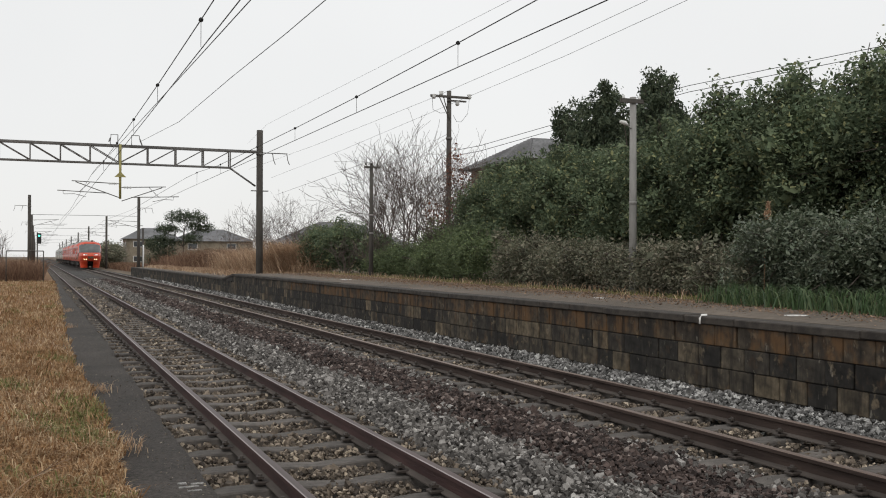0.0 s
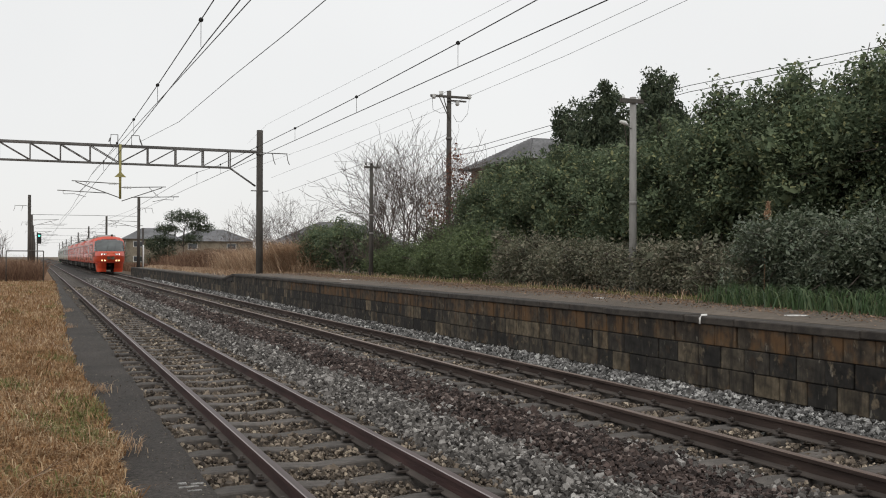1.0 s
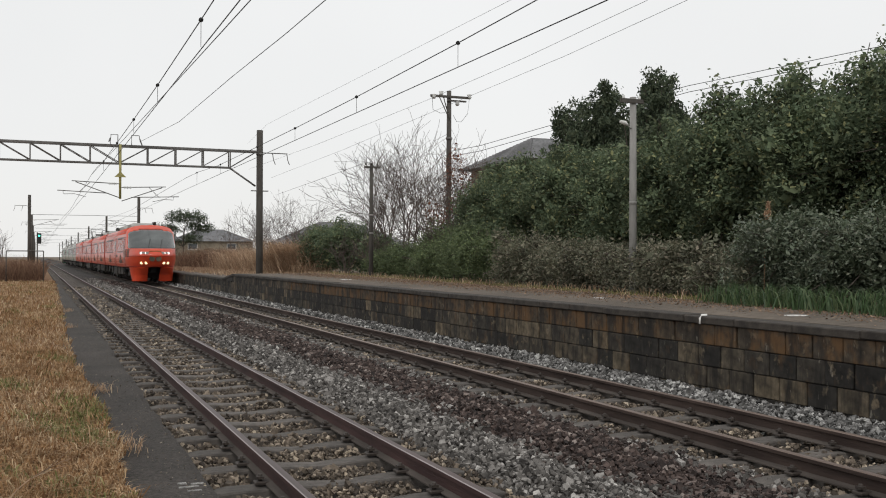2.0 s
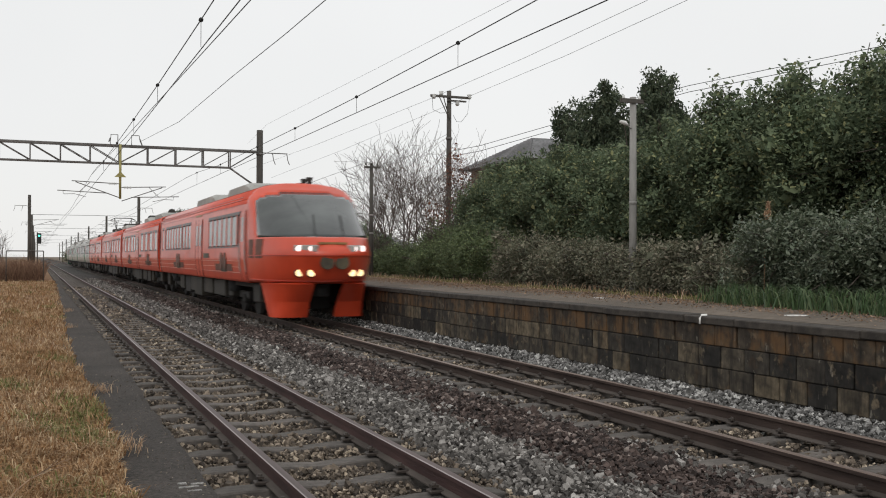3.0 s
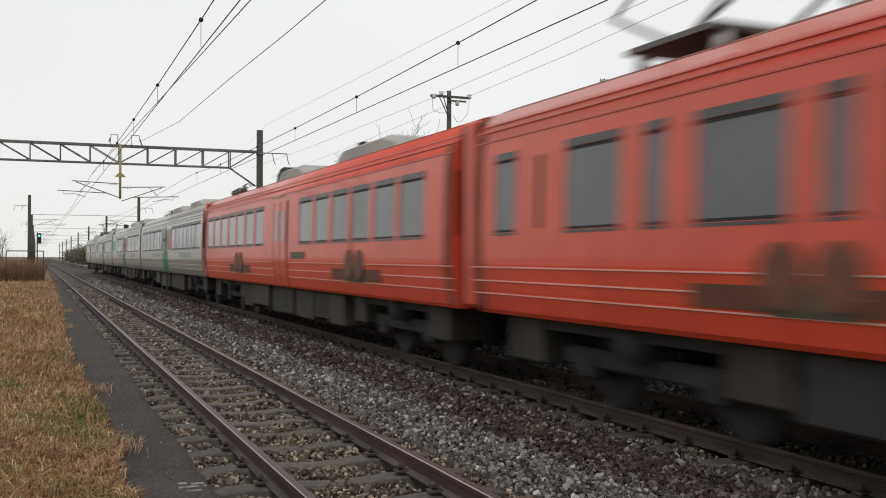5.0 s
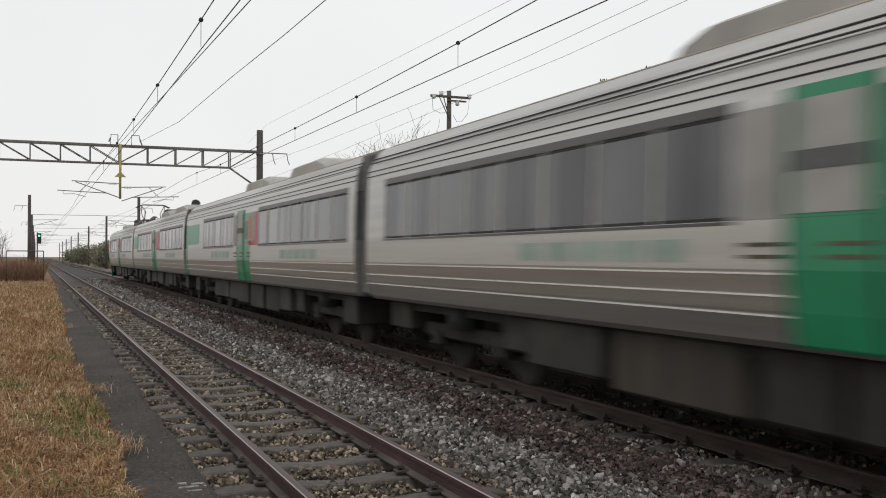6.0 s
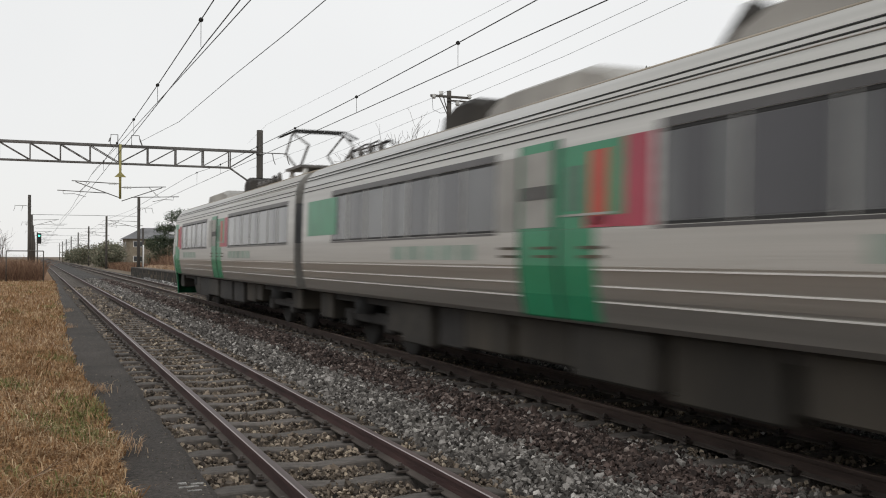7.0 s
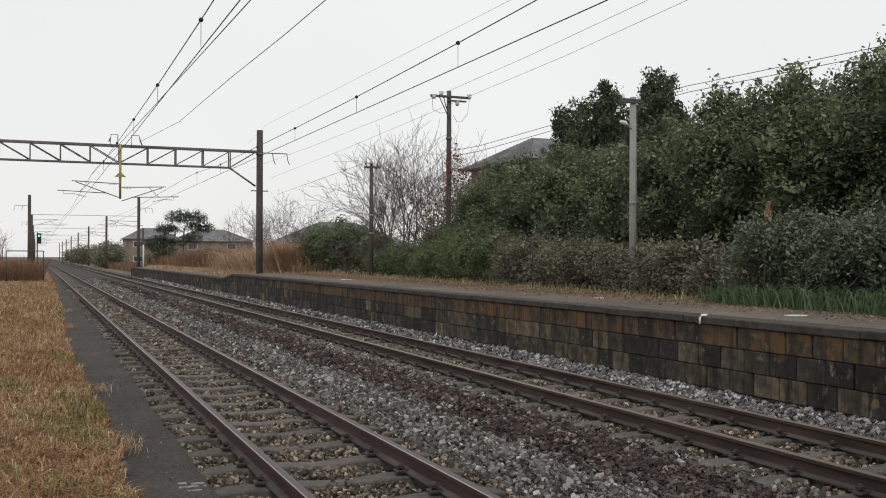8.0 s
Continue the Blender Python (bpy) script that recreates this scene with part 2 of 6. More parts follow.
    white_line=mat("white_rib", (0.72, 0.70, 0.67), (0.8, 0.78, 0.75), 3.0, 0.35, bump=0.02, wear=0.1),
    train_glass=mat("train_glass", (0.08, 0.083, 0.087), (0.12, 0.122, 0.124), 0.8, 0.12, bump=0, wear=0.2),
    windscreen=mat("windscreen_glass", (0.04, 0.046, 0.046), (0.085, 0.095, 0.092), 1.0, 0.07, bump=0),
    underframe=mat("underframe", (0.014, 0.012, 0.011), (0.034, 0.03, 0.027), 5, 0.85, bump=0.2, wear=0.4),
    equipment=mat("equipment_box", (0.018, 0.015, 0.0115), (0.04, 0.034, 0.027), 4, 0.8, bump=0.15, wear=0.4),
    equipment_tan=mat("dusty_equipment", (0.017, 0.014, 0.0105), (0.055, 0.045, 0.033), 3, 0.85, bump=0.2, wear=0.5, stretch=(1, 1, 0.25)),
    glass_shade=mat("shaded_glass", (0.035, 0.034, 0.04), (0.055, 0.053, 0.06), 0.8, 0.14, bump=0, wear=0.2),
    # Dark red with coupling shade put in; curtain and cab seams share it.
    red_shade=mat("shadow_red", (0.15, 0.028, 0.018), (0.21, 0.042, 0.027), 5, 0.7, bump=0.2),
    bellows_grey=mat("grey_bellows", (0.085, 0.083, 0.08), (0.16, 0.155, 0.15), 9, 0.8, bump=0.3),
    equipment_pale=mat("worn_paint", (0.10, 0.095, 0.09), (0.42, 0.41, 0.39), 60, 0.9, bump=0.3, big=12, wear=0.5),
    rubber=mat("gangway_rubber", (0.02, 0.02, 0.02), (0.04, 0.04, 0.04), 8, 0.9, bump=0.3),
    emblem=mat("emblem_dark", (0.05, 0.04, 0.03), (0.11, 0.09, 0.05), 6, 0.6, bump=0),
    emblem_gold=mat("emblem_gold", (0.30, 0.17, 0.06), (0.38, 0.23, 0.09), 6, 0.5, bump=0),
    lamp_white=mat_glow("headlamp_white", (1.0, 0.86, 0.82), 1.7),
    lamp_amber=mat_glow("headlamp_amber", (1.0, 0.72, 0.38), 1.5),
    signal_green=mat_glow("signal_green", (0.1, 0.9, 0.6), 2.5),
    white_paint=mat("white_paint", (0.7, 0.69, 0.66), (0.82, 0.81, 0.78), 12, 0.7, bump=0.1),
)


# ---- mesh tools ----
def part(name, bm, material, parent=None, label=""):
    """Links a bmesh as one mesh object, under parent if given."""
    me = bpy.data.meshes.new(name)
    bm.to_mesh(me)
    bm.free()
    for m in material if isinstance(material, (list, tuple)) else [material]:
        me.materials.append(m)
    ob = new(name, me)
    ob.parent = parent
    return tagged(ob, label)


def bulk(name, verts, faces, material, parent=None, smooth=False):
    """One mesh object from arrays: verts (n, 3), faces (m, k)."""
    verts, faces = np.asarray(verts, np.float32), np.asarray(faces, np.int32)
    me = bpy.data.meshes.new(name)
    me.vertices.add(len(verts))
    me.vertices.foreach_set("co", verts.ravel())
    me.loops.add(faces.size)
    me.loops.foreach_set("vertex_index", faces.ravel())
    me.polygons.add(len(faces))
    me.polygons.foreach_set("loop_start", np.arange(0, faces.size, faces.shape[1], dtype=np.int32))
    me.polygons.foreach_set("use_smooth", np.full(len(faces), smooth))
    me.update(calc_edges=True)
    me.validate()
    me.materials.append(material)
    ob = new(name, me)
    ob.parent = parent
    return ob


def empty(name, m=None, **tags):
    ob = new(name)
    ob.empty_display_size = 0.2
    if m is not None:
        ob.matrix_basis = m
    return tagged(ob, **tags)


def box(bm, x0, x1, y0, y1, z0, z1, bevel=0.0, m=None):
    made = bmesh.ops.create_cube(bm, size=1.0, matrix=Matrix.LocRotScale(((x0 + x1) / 2, (y0 + y1) / 2, (z0 + z1) / 2), None, (abs(x1 - x0), abs(y1 - y0), abs(z1 - z0))))["verts"]
    if m is not None:
        bmesh.ops.transform(bm, matrix=m, verts=made)
    if bevel:
        edges = list({e for v in made for e in v.link_edges})
        bmesh.ops.bevel(bm, geom=edges, offset=bevel, segments=1, affect="EDGES")
    return bm


def boxed(*args, **kw):
    return box(bmesh.new(), *args, **kw)


def tube(bm, pts, radii, seg=6, cap=True):
    """A round bar through pts; radii: one number or one per point."""
    pts = [Vector(p) for p in pts]
    if not isinstance(radii, (list, tuple)):
        radii = [radii] * len(pts)
    rings = []
    for i, p in enumerate(pts):
        d = (pts[min(i + 1, len(pts) - 1)] - pts[max(i - 1, 0)]).normalized()
        side = d.cross(Vector((0, 0, 1)) if abs(d.z) < 0.95 else Vector((1, 0, 0))).normalized()
        up = side.cross(d)
        rings.append([bm.verts.new(p + (side * math.cos(a) + up * math.sin(a)) * radii[i]) for a in (2 * math.pi * k / seg for k in range(seg))])
    for a, b in zip(rings, rings[1:]):
        for k in range(seg):
            f = bm.faces.new((a[k], a[(k + 1) % seg], b[(k + 1) % seg], b[k]))
            f.smooth = seg > 5
    if cap:
        bm.faces.new(rings[0][::-1])
        bm.faces.new(rings[-1])
    return bm


def tubed(pts, radii, seg=6):
    return tube(bmesh.new(), pts, radii, seg)


def extrude(bm, profile, y0, y1, steps=1):
    """A closed (x, z) profile drawn out along y."""
    rings = [[bm.verts.new((x, y0 + (y1 - y0) * i / steps, z)) for x, z in profile] for i in range(steps + 1)]
    n = len(profile)
    for a, b in zip(rings, rings[1:]):
        for k in range(n):
            bm.faces.new((a[k], a[(k + 1) % n], b[(k + 1) % n], b[k]))
    bm.faces.new(rings[0][::-1])
    bm.faces.new(rings[-1])
    bmesh.ops.recalc_face_normals(bm, faces=bm.faces)
    return bm


# ---- the large structure ----
LX, RX, RZ = 2.2475, 6.4065, -0.04       # track centres, and the level of the far track
WALL_X, PLAT_Z, LOW_Z = 7.93, 0.84, 0.62  # platform face and its two heights
RAMP_Y, RAMP_END, PLAT_END = 43.3, 45.6, 93.0


def make_ground():
    bm = bmesh.new()
    xs = [-2500, -400, -80, -20, 0, 10, 20, 60, 200, 600, 2500]
    ys = [-2500, -200, -20, 0, 30, 60, 120, 300, 800, 2500]
    grid = [[bm.verts.new((x, y, -0.32 - (0.0 if abs(x) < 100 else 0.2))) for y in ys] for x in xs]
    for i in range(len(xs) - 1):
        for j in range(len(ys) - 1):
            bm.faces.new((grid[i][j], grid[i + 1][j], grid[i + 1][j + 1], grid[i][j + 1]))
    tagged(part("ground", bm, M["earth"]), "bare brown winter earth under the railway", "ground", kind="structure")


def bed_height(x, y):
    """Height of the ballast across the two tracks."""
    x, y = np.asarray(x, float), np.asarray(y, float)
    z = np.full(np.broadcast(x, y).shape, -0.205)
    z = z + 0.075 * np.exp(-((x - 3.75) / 0.33) ** 2) + 0.03 * np.exp(-((x - 4.75) / 0.25) ** 2)
    z = z - 0.035 * np.clip((x - 4.6) / 1.0, 0, 1)
    z = z + 0.15 * np.clip((x - 7.2) / 0.6, 0, 1)
    return z + 0.016 * np.sin(x * 5.1 + y * 1.7) * np.sin(y * 2.3) + 0.01 * np.sin(y * 5.9 + x * 3.3)


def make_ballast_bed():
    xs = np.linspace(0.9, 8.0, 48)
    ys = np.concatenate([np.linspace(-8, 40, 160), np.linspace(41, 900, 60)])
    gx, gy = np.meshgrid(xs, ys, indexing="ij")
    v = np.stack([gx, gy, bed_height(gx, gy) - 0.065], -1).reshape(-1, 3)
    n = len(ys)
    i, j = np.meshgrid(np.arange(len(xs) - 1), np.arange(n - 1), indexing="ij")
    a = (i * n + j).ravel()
    # The bed's dark colour stands for shaded gaps under the loose stones.
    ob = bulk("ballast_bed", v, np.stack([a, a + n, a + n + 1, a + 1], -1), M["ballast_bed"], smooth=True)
    tagged(ob, "crushed stone track bed, darkened for shade between the stones", "ballast", kind="structure")


def make_stones(name, material, label, x0, x1, bands, seed, keep=None):
    """Loose ballast stones, lying on the bed."""
    rng = np.random.default_rng(seed)
    spike = np.array([(1, 0, 0), (-1, 0, 0), (0, 1, 0), (0, -1, 0), (0.15, 0.1, 0.9), (-0.1, 0.1, -0.9)], float) * 1.05
    spike_f = np.array([(0, 2, 4), (2, 1, 4), (1, 3, 4), (3, 0, 4), (2, 0, 5), (1, 2, 5), (3, 1, 5), (0, 3, 5)])
    block = np.array([(-1, -1, -1), (1, -1, -1), (1, 1, -1), (-1, 1, -1), (-1, -1, 1), (1, -1, 1), (1, 1, 1), (-1, 1, 1)], float) * 0.62
    block_f = np.array([(0, 3, 2), (0, 2, 1), (4, 5, 6), (4, 6, 7), (0, 1, 5), (0, 5, 4), (1, 2, 6), (1, 6, 5), (2, 3, 7), (2, 7, 6), (3, 0, 4), (3, 4, 7)])
    vs, fs, base = [], [], 0
    for y0, y1, density, size in bands:
        n = int((x1 - x0) * (y1 - y0) * density)
        x, y = rng.uniform(x0, x1, n), rng.uniform(y0, y1, n)
        if keep is not None:
            ok = keep(x, y, rng)
            x, y = x[ok], y[ok]
            n = len(x)
        r = size * rng.lognormal(0, 0.28, n)
        corner, face = (block, block_f) if y1 < 16 else (spike, spike_f)
        m = len(corner)
        p = (corner[None] * rng.uniform(0.75, 1.2, (n, m, 1)) + rng.normal(0, 0.17, (n, m, 3))) * rng.uniform(0.7, 1.2, (n, 1, 3))
        q = rng.normal(size=(n, 4))
        q /= np.linalg.norm(q, axis=1, keepdims=True)
        w, u = q[:, None, :1], q[:, None, 1:]
        uu = np.broadcast_to(u, p.shape)
        p = p + 2 * np.cross(uu, np.cross(uu, p) + w * p)
        p = p * r[:, None, None]
        z = bed_height(x, y) + rng.uniform(-0.045, 0.02, n)
        vs.append((p + np.stack([x, y, z], -1)[:, None]).reshape(-1, 3))
        fs.append((face[None] + (np.arange(n) * m)[:, None, None] + base).reshape(-1, 3))
        base += n * m
    ob = bulk(name, np.concatenate(vs), np.concatenate(fs), material)
    tagged(ob, label, "ballast", kind="stuff")


def off_sleepers(cx, pitch, phase, half):
    """Fewer stones on top of the sleepers, none on the rails."""
    def keep(x, y, rng):
        near = np.abs((y - phase + pitch / 2) % pitch - pitch / 2) < 0.125
        on = near & (np.abs(x - cx) < half)
        rail = np.abs(np.abs(x - cx) - 0.566) < 0.10
        return ~rail & (~on | (rng.random(len(x)) < 0.07))
    return keep


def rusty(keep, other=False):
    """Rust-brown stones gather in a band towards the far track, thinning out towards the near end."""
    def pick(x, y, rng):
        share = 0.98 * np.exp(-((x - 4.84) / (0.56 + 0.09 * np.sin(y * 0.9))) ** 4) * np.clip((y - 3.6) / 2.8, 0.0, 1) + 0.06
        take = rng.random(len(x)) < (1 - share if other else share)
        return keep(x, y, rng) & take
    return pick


def make_all_stones():
    near = [(4.5, 9, 1250, 0.0225), (9, 15, 950, 0.025), (15, 26, 480, 0.032), (26, 46, 200, 0.042), (46, 80, 60, 0.06)]
    crib = [(4.5, 10, 1000, 0.02), (10, 18, 620, 0.0245), (18, 34, 240, 0.033), (34, 60, 80, 0.046)]
    make_stones("ballast_stones", M["stone_grey"], "loose grey crushed stone beside the near track", 3.30, 4.15, near, 1)
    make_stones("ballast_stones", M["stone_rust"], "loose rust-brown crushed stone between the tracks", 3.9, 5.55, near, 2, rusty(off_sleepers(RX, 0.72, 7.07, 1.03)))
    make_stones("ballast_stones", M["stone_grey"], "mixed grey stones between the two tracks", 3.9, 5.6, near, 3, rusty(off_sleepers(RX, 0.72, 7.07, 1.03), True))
    make_stones("ballast_stones", M["stone_crib"], "brownish stones between the near track's sleepers", 1.25, 3.35, crib, 4, off_sleepers(LX, 0.74, 8.2, 1.03))
    make_stones("ballast_stones", M["stone_crib"], "brownish stones between the far track's sleepers", 5.5, 7.25, crib, 5, off_sleepers(RX, 0.72, 7.07, 1.03))
    make_stones("ballast_stones", M["stone_pale"], "pale clean stones along the platform foot", 7.12, 7.93, near, 6)


RAIL = [(-0.0635, -0.153), (0.0635, -0.153), (0.0635, -0.142), (0.012, -0.124), (0.008, -0.045), (0.0325, -0.035), (0.0325, -0.006), (0.026, 0.0),
        (-0.026, 0.0), (-0.0325, -0.006), (-0.0325, -0.035), (-0.008, -0.045), (-0.012, -0.124), (-0.0635, -0.142)]


def sleeper_bm():
    """A prestressed sleeper, thick under the rails and dished between them."""
    bm = bmesh.new()
    rings = []
    for x, top, half in ((-1.03, -0.185, 0.105), (-0.9, -0.168, 0.118), (-0.36, -0.172, 0.118), (0, -0.192, 0.10), (0.36, -0.172, 0.118), (0.9, -0.168, 0.118), (1.03, -0.185, 0.105)):
        rings.append([bm.verts.new(p) for p in ((x, -half - 0.03, -0.34), (x, -half, top - 0.012), (x, -half + 0.012, top), (x, half - 0.012, top), (x, half, top - 0.012), (x, half + 0.03, -0.34))])
    for a, b in zip(rings, rings[1:]):
        for k in range(6):
            bm.faces.new((a[k], b[k], b[(k + 1) % 6], a[(k + 1) % 6]))
    bm.faces.new(rings[0])
    bm.faces.new(rings[-1][::-1])
    bmesh.ops.recalc_face_normals(bm, faces=bm.faces)
    return bm


def clip_bm():
    """A leaf spring clip with its bolt on one side of a rail foot."""
    bm = boxed(-0.055, 0.055, -0.05, 0.05, -0.155, -0.128, bevel=0.006)
    tube(bm, [(0.01, 0, -0.13), (0.01, 0, -0.075)], 0.017, 6)
    box(bm, -0.018, 0.038, -0.028, 0.028, -0.112, -0.092)
    return bm


def make_track(cx, z, pitch, phase, label, head):
    track = empty("track", pose(cx, 0, z), label=label, category="railway track", kind="structure")
    for side in (-0.566, 0.566):
        bm = extrude(bmesh.new(), [(x + side, zz) for x, zz in RAIL], -12, 700, 1)
        for f in bm.faces:
            if f.calc_center_median().z < -0.118:
                f.material_index = 3
                continue
            f.material_index = 2 if f.normal.z > 0.99 and head == "rail_top" and f.calc_center_median().z > -0.002 else int(f.calc_center_median().z > -0.0045)
        part("rail", bm, [M["rail_maroon" if head == "rail_top" else "rail_side"], M[head], M["rail_head"], M["rail_foot"]], track, "rusty steel rail with a worn bright head")
    k0 = int((-6 - phase) / pitch)
    ys = [phase + pitch * k for k in range(k0, k0 + 230)]
    first = part("sleeper", sleeper_bm(), M["sleeper"], track)
    clip = part("rail_clip", clip_bm(), M["clip"], track)
    first.location.y, clip.location = ys[0], (-0.566 - 0.085, ys[0], 0)
    mesh_s, mesh_c = first.data, clip.data
    for y in ys[1:]:
        ob = new("sleeper", mesh_s)
        ob.parent, ob.location, ob.rotation_euler = track, (0, y, 0), (0, 0, random.uniform(-0.012, 0.012))
    for y in ys:
        if 3 < y < 42:
            for side in (-0.566, 0.566):
                for s in (-1, 1):
                    ob = new("rail_clip", mesh_c)
                    ob.parent, ob.location, ob.rotation_euler = track, (side + s * 0.085, y + random.uniform(-0.01, 0.01), 0), (0, 0, 0 if s > 0 else math.pi)
    return track


def make_strip():
    """The old low edge of tarmac between the lawn and the near track."""
    rng = random.Random(3)
    bm = bmesh.new()
    ys = [-6 + i * 0.5 for i in range(150)]
    rows = []
    for y in ys:
        jag = rng.uniform(-0.03, 0.03)
        right = 1.15 + 0.1 * min(max((y - 8) / 12, 0), 1)
        rows.append([bm.verts.new(p) for p in ((0.2, y, -0.055), (right - 0.06 + jag, y, -0.045 + rng.uniform(-0.006, 0.006)), (right + jag, y, -0.07), (right + 0.03 + jag, y, -0.33))])
    for a, b in zip(rows, rows[1:]):
        for k in range(3):
            bm.faces.new((a[k], a[k + 1], b[k + 1], b[k]))
    ob = part("pavement", bm, M["asphalt"])
    tagged(ob, "narrow cracked dark tarmac strip beside the track", "pavement", kind="structure")


def lawn_edge(y):
    """Where the lawn ends against the tarmac strip."""
    y = np.asarray(y, float)
    return np.interp(y, [5, 9.5, 11, 15.75, 20, 34, 57, 70], [0.56, 0.66, 0.64, 0.545, 0.55, 0.74, 0.98, 1.1]) + 0.03 * np.sin(y * 3.1) + 0.025 * np.sin(y * 7.7)


def make_lawn():
    xs = np.concatenate([np.linspace(-90, -10, 9), np.linspace(-9, 0.66, 40)])
    ys = np.concatenate([np.linspace(-20, 66, 110), np.linspace(70, 500, 20)])
    gx, gy = np.meshgrid(xs, ys, indexing="ij")
    gz = -0.015 + 0.02 * np.sin(gx * 2.1 + gy) * np.sin(gy * 1.3) - 0.05 * (gx > 0.6)
    v = np.stack([np.where(gx > 0.3, lawn_edge(gy) - (0.66 - gx), gx), gy, gz], -1).reshape(-1, 3)
    n = len(ys)
    i, j = np.meshgrid(np.arange(len(xs) - 1), np.arange(n - 1), indexing="ij")
    a = (i * n + j).ravel()
    tagged(bulk("lawn", v, np.stack([a, a + n, a + n + 1, a + 1], -1), M["lawn"], smooth=True), "dry brown winter lawn ground beside the line", "lawn", kind="structure")


def blades(name, base, height, width, lean, material, seed, parent=None):
    """Thin bent blades: base (n, 3), height (n,)."""
    rng = np.random.default_rng(seed)
    n = len(base)
    a = rng.uniform(0, 2 * np.pi, n)
    side = np.stack([np.cos(a), np.sin(a), np.zeros(n)], -1)
    b = rng.uniform(0, 2 * np.pi, n)
    tilt = np.stack([np.cos(b), np.sin(b), np.zeros(n)], -1) * (lean * rng.uniform(0.2, 1.0, n) * height)[:, None]
    up = np.zeros((n, 3))
    up[:, 2] = height
    w = (np.broadcast_to(width, n) * rng.uniform(0.6, 1.3, n))[:, None] * side
    mid = base + up * 0.6 + tilt * 0.35
    tip = base + up * (1 - 0.25 * lean) + tilt
    v = np.stack([base - w, base + w, mid + w * 0.8, mid - w * 0.8, tip + w * 0.15, tip - w * 0.15], 1).reshape(-1, 3)
    k = (np.arange(n) * 6)[:, None]
    f = np.concatenate([k + np.array([[0, 1, 2, 3]]), k + np.array([[3, 2, 4, 5]])])
    return bulk(name, v, f, material, parent)


def make_grass():
    rng = np.random.default_rng(11)
    pts, hs = [], []
    for y0, y1, dens, h in ((5.5, 10, 4600, 0.062), (10, 18, 1900, 0.078), (18, 34, 480, 0.10), (34, 66, 120, 0.12)):
        x0 = -0.02 * y1 - 0.055 * y1 - 0.3
        n = int((1.1 - x0) * (y1 - y0) * dens)
        x, y = rng.uniform(x0, 1.1, n), rng.uniform(y0, y1, n)
        edge = lawn_edge(y)
        clump = 0.5 + 0.5 * np.sin(x * 4.3 + 1.7 * np.sin(y * 1.9)) * np.sin(y * 3.7 + x)
        ok = (x < edge) & (rng.random(n) < 0.45 + 0.55 * clump)
        pts.append(np.stack([x, y, np.full(n, -0.02)], -1)[ok])
        hs.append((h * rng.lognormal(0, 0.35, n) * (0.7 + 0.7 * clump))[ok])
    pts, hs = np.concatenate(pts), np.concatenate(hs)
    x, y = pts[:, 0], pts[:, 1]
    lush = np.sin(x * 2.3 + 0.9 * np.sin(y * 0.8)) * np.sin(y * 1.15 + 2.0) + 0.5 * np.sin(x * 6.1 + y * 2.7) + 1.1 * np.exp(-((x - 0.45) / 0.3) ** 2) * np.exp(-((y - 9) / 4) ** 2)
    green = rng.random(len(x)) < np.clip((lush - 0.55) * 0.7, 0, 0.6)
    straw = ~green & (rng.random(len(x)) < np.clip(0.12 + 0.34 * np.sin(x * 3.4 + y * 0.7 + 1.3 * np.sin(y * 1.4)) + 0.010 * y, 0.03, 0.6))
    dry = ~green & ~straw
    tagged(blades("grass", pts[dry], hs[dry], 0.0035 + 0.0002 * y[dry], 1.5, M["grass"], 12), "dry orange-brown winter grass beside the tarmac strip", "grass", kind="stuff")
    tagged(blades("grass", pts[straw], hs[straw] * 0.85, 0.0035 + 0.0002 * y[straw], 1.4, M["grass_straw"], 17), "pale straw-coloured tufts in the dry lawn", "grass", kind="stuff")
    tagged(blades("grass", pts[green], hs[green], 0.0035 + 0.0002 * y[green], 1.3, M["grass_green"], 14), "patches of yellow-green grass in the dry lawn", "grass", kind="stuff")
    # grit and bits of straw lying on the tarmac strip
    n = 1500
    sy = 5.5 + 30 * rng.random(n) ** 1.6
    sx = 0.7 + 0.46 * rng.random(n) ** 0.6
    leaf_cloud("grit", np.stack([sx, sy, np.full(n, -0.04)], -1), 1, np.array([0.01, 0.01, 0.002]), 0.015, M["stone_crib"], 15, label="small stones and straw scattered on the tarmac strip", category="grit")
    # weeds that creep over the tarmac edge
    n = 240
    y = rng.choice([8.7, 12.5, 24.0, 31.0], n) + rng.normal(0, 0.16, n)
    x = lawn_edge(y) + 0.1 + rng.normal(0, 0.07, n)
    tagged(blades("weeds", np.stack([x, y, np.full(n, -0.05)], -1), rng.uniform(0.05, 0.17, n), 0.004, 1.0, M["reed"], 13), "dry reddish weeds on the tarmac edge", "weeds", kind="stuff")


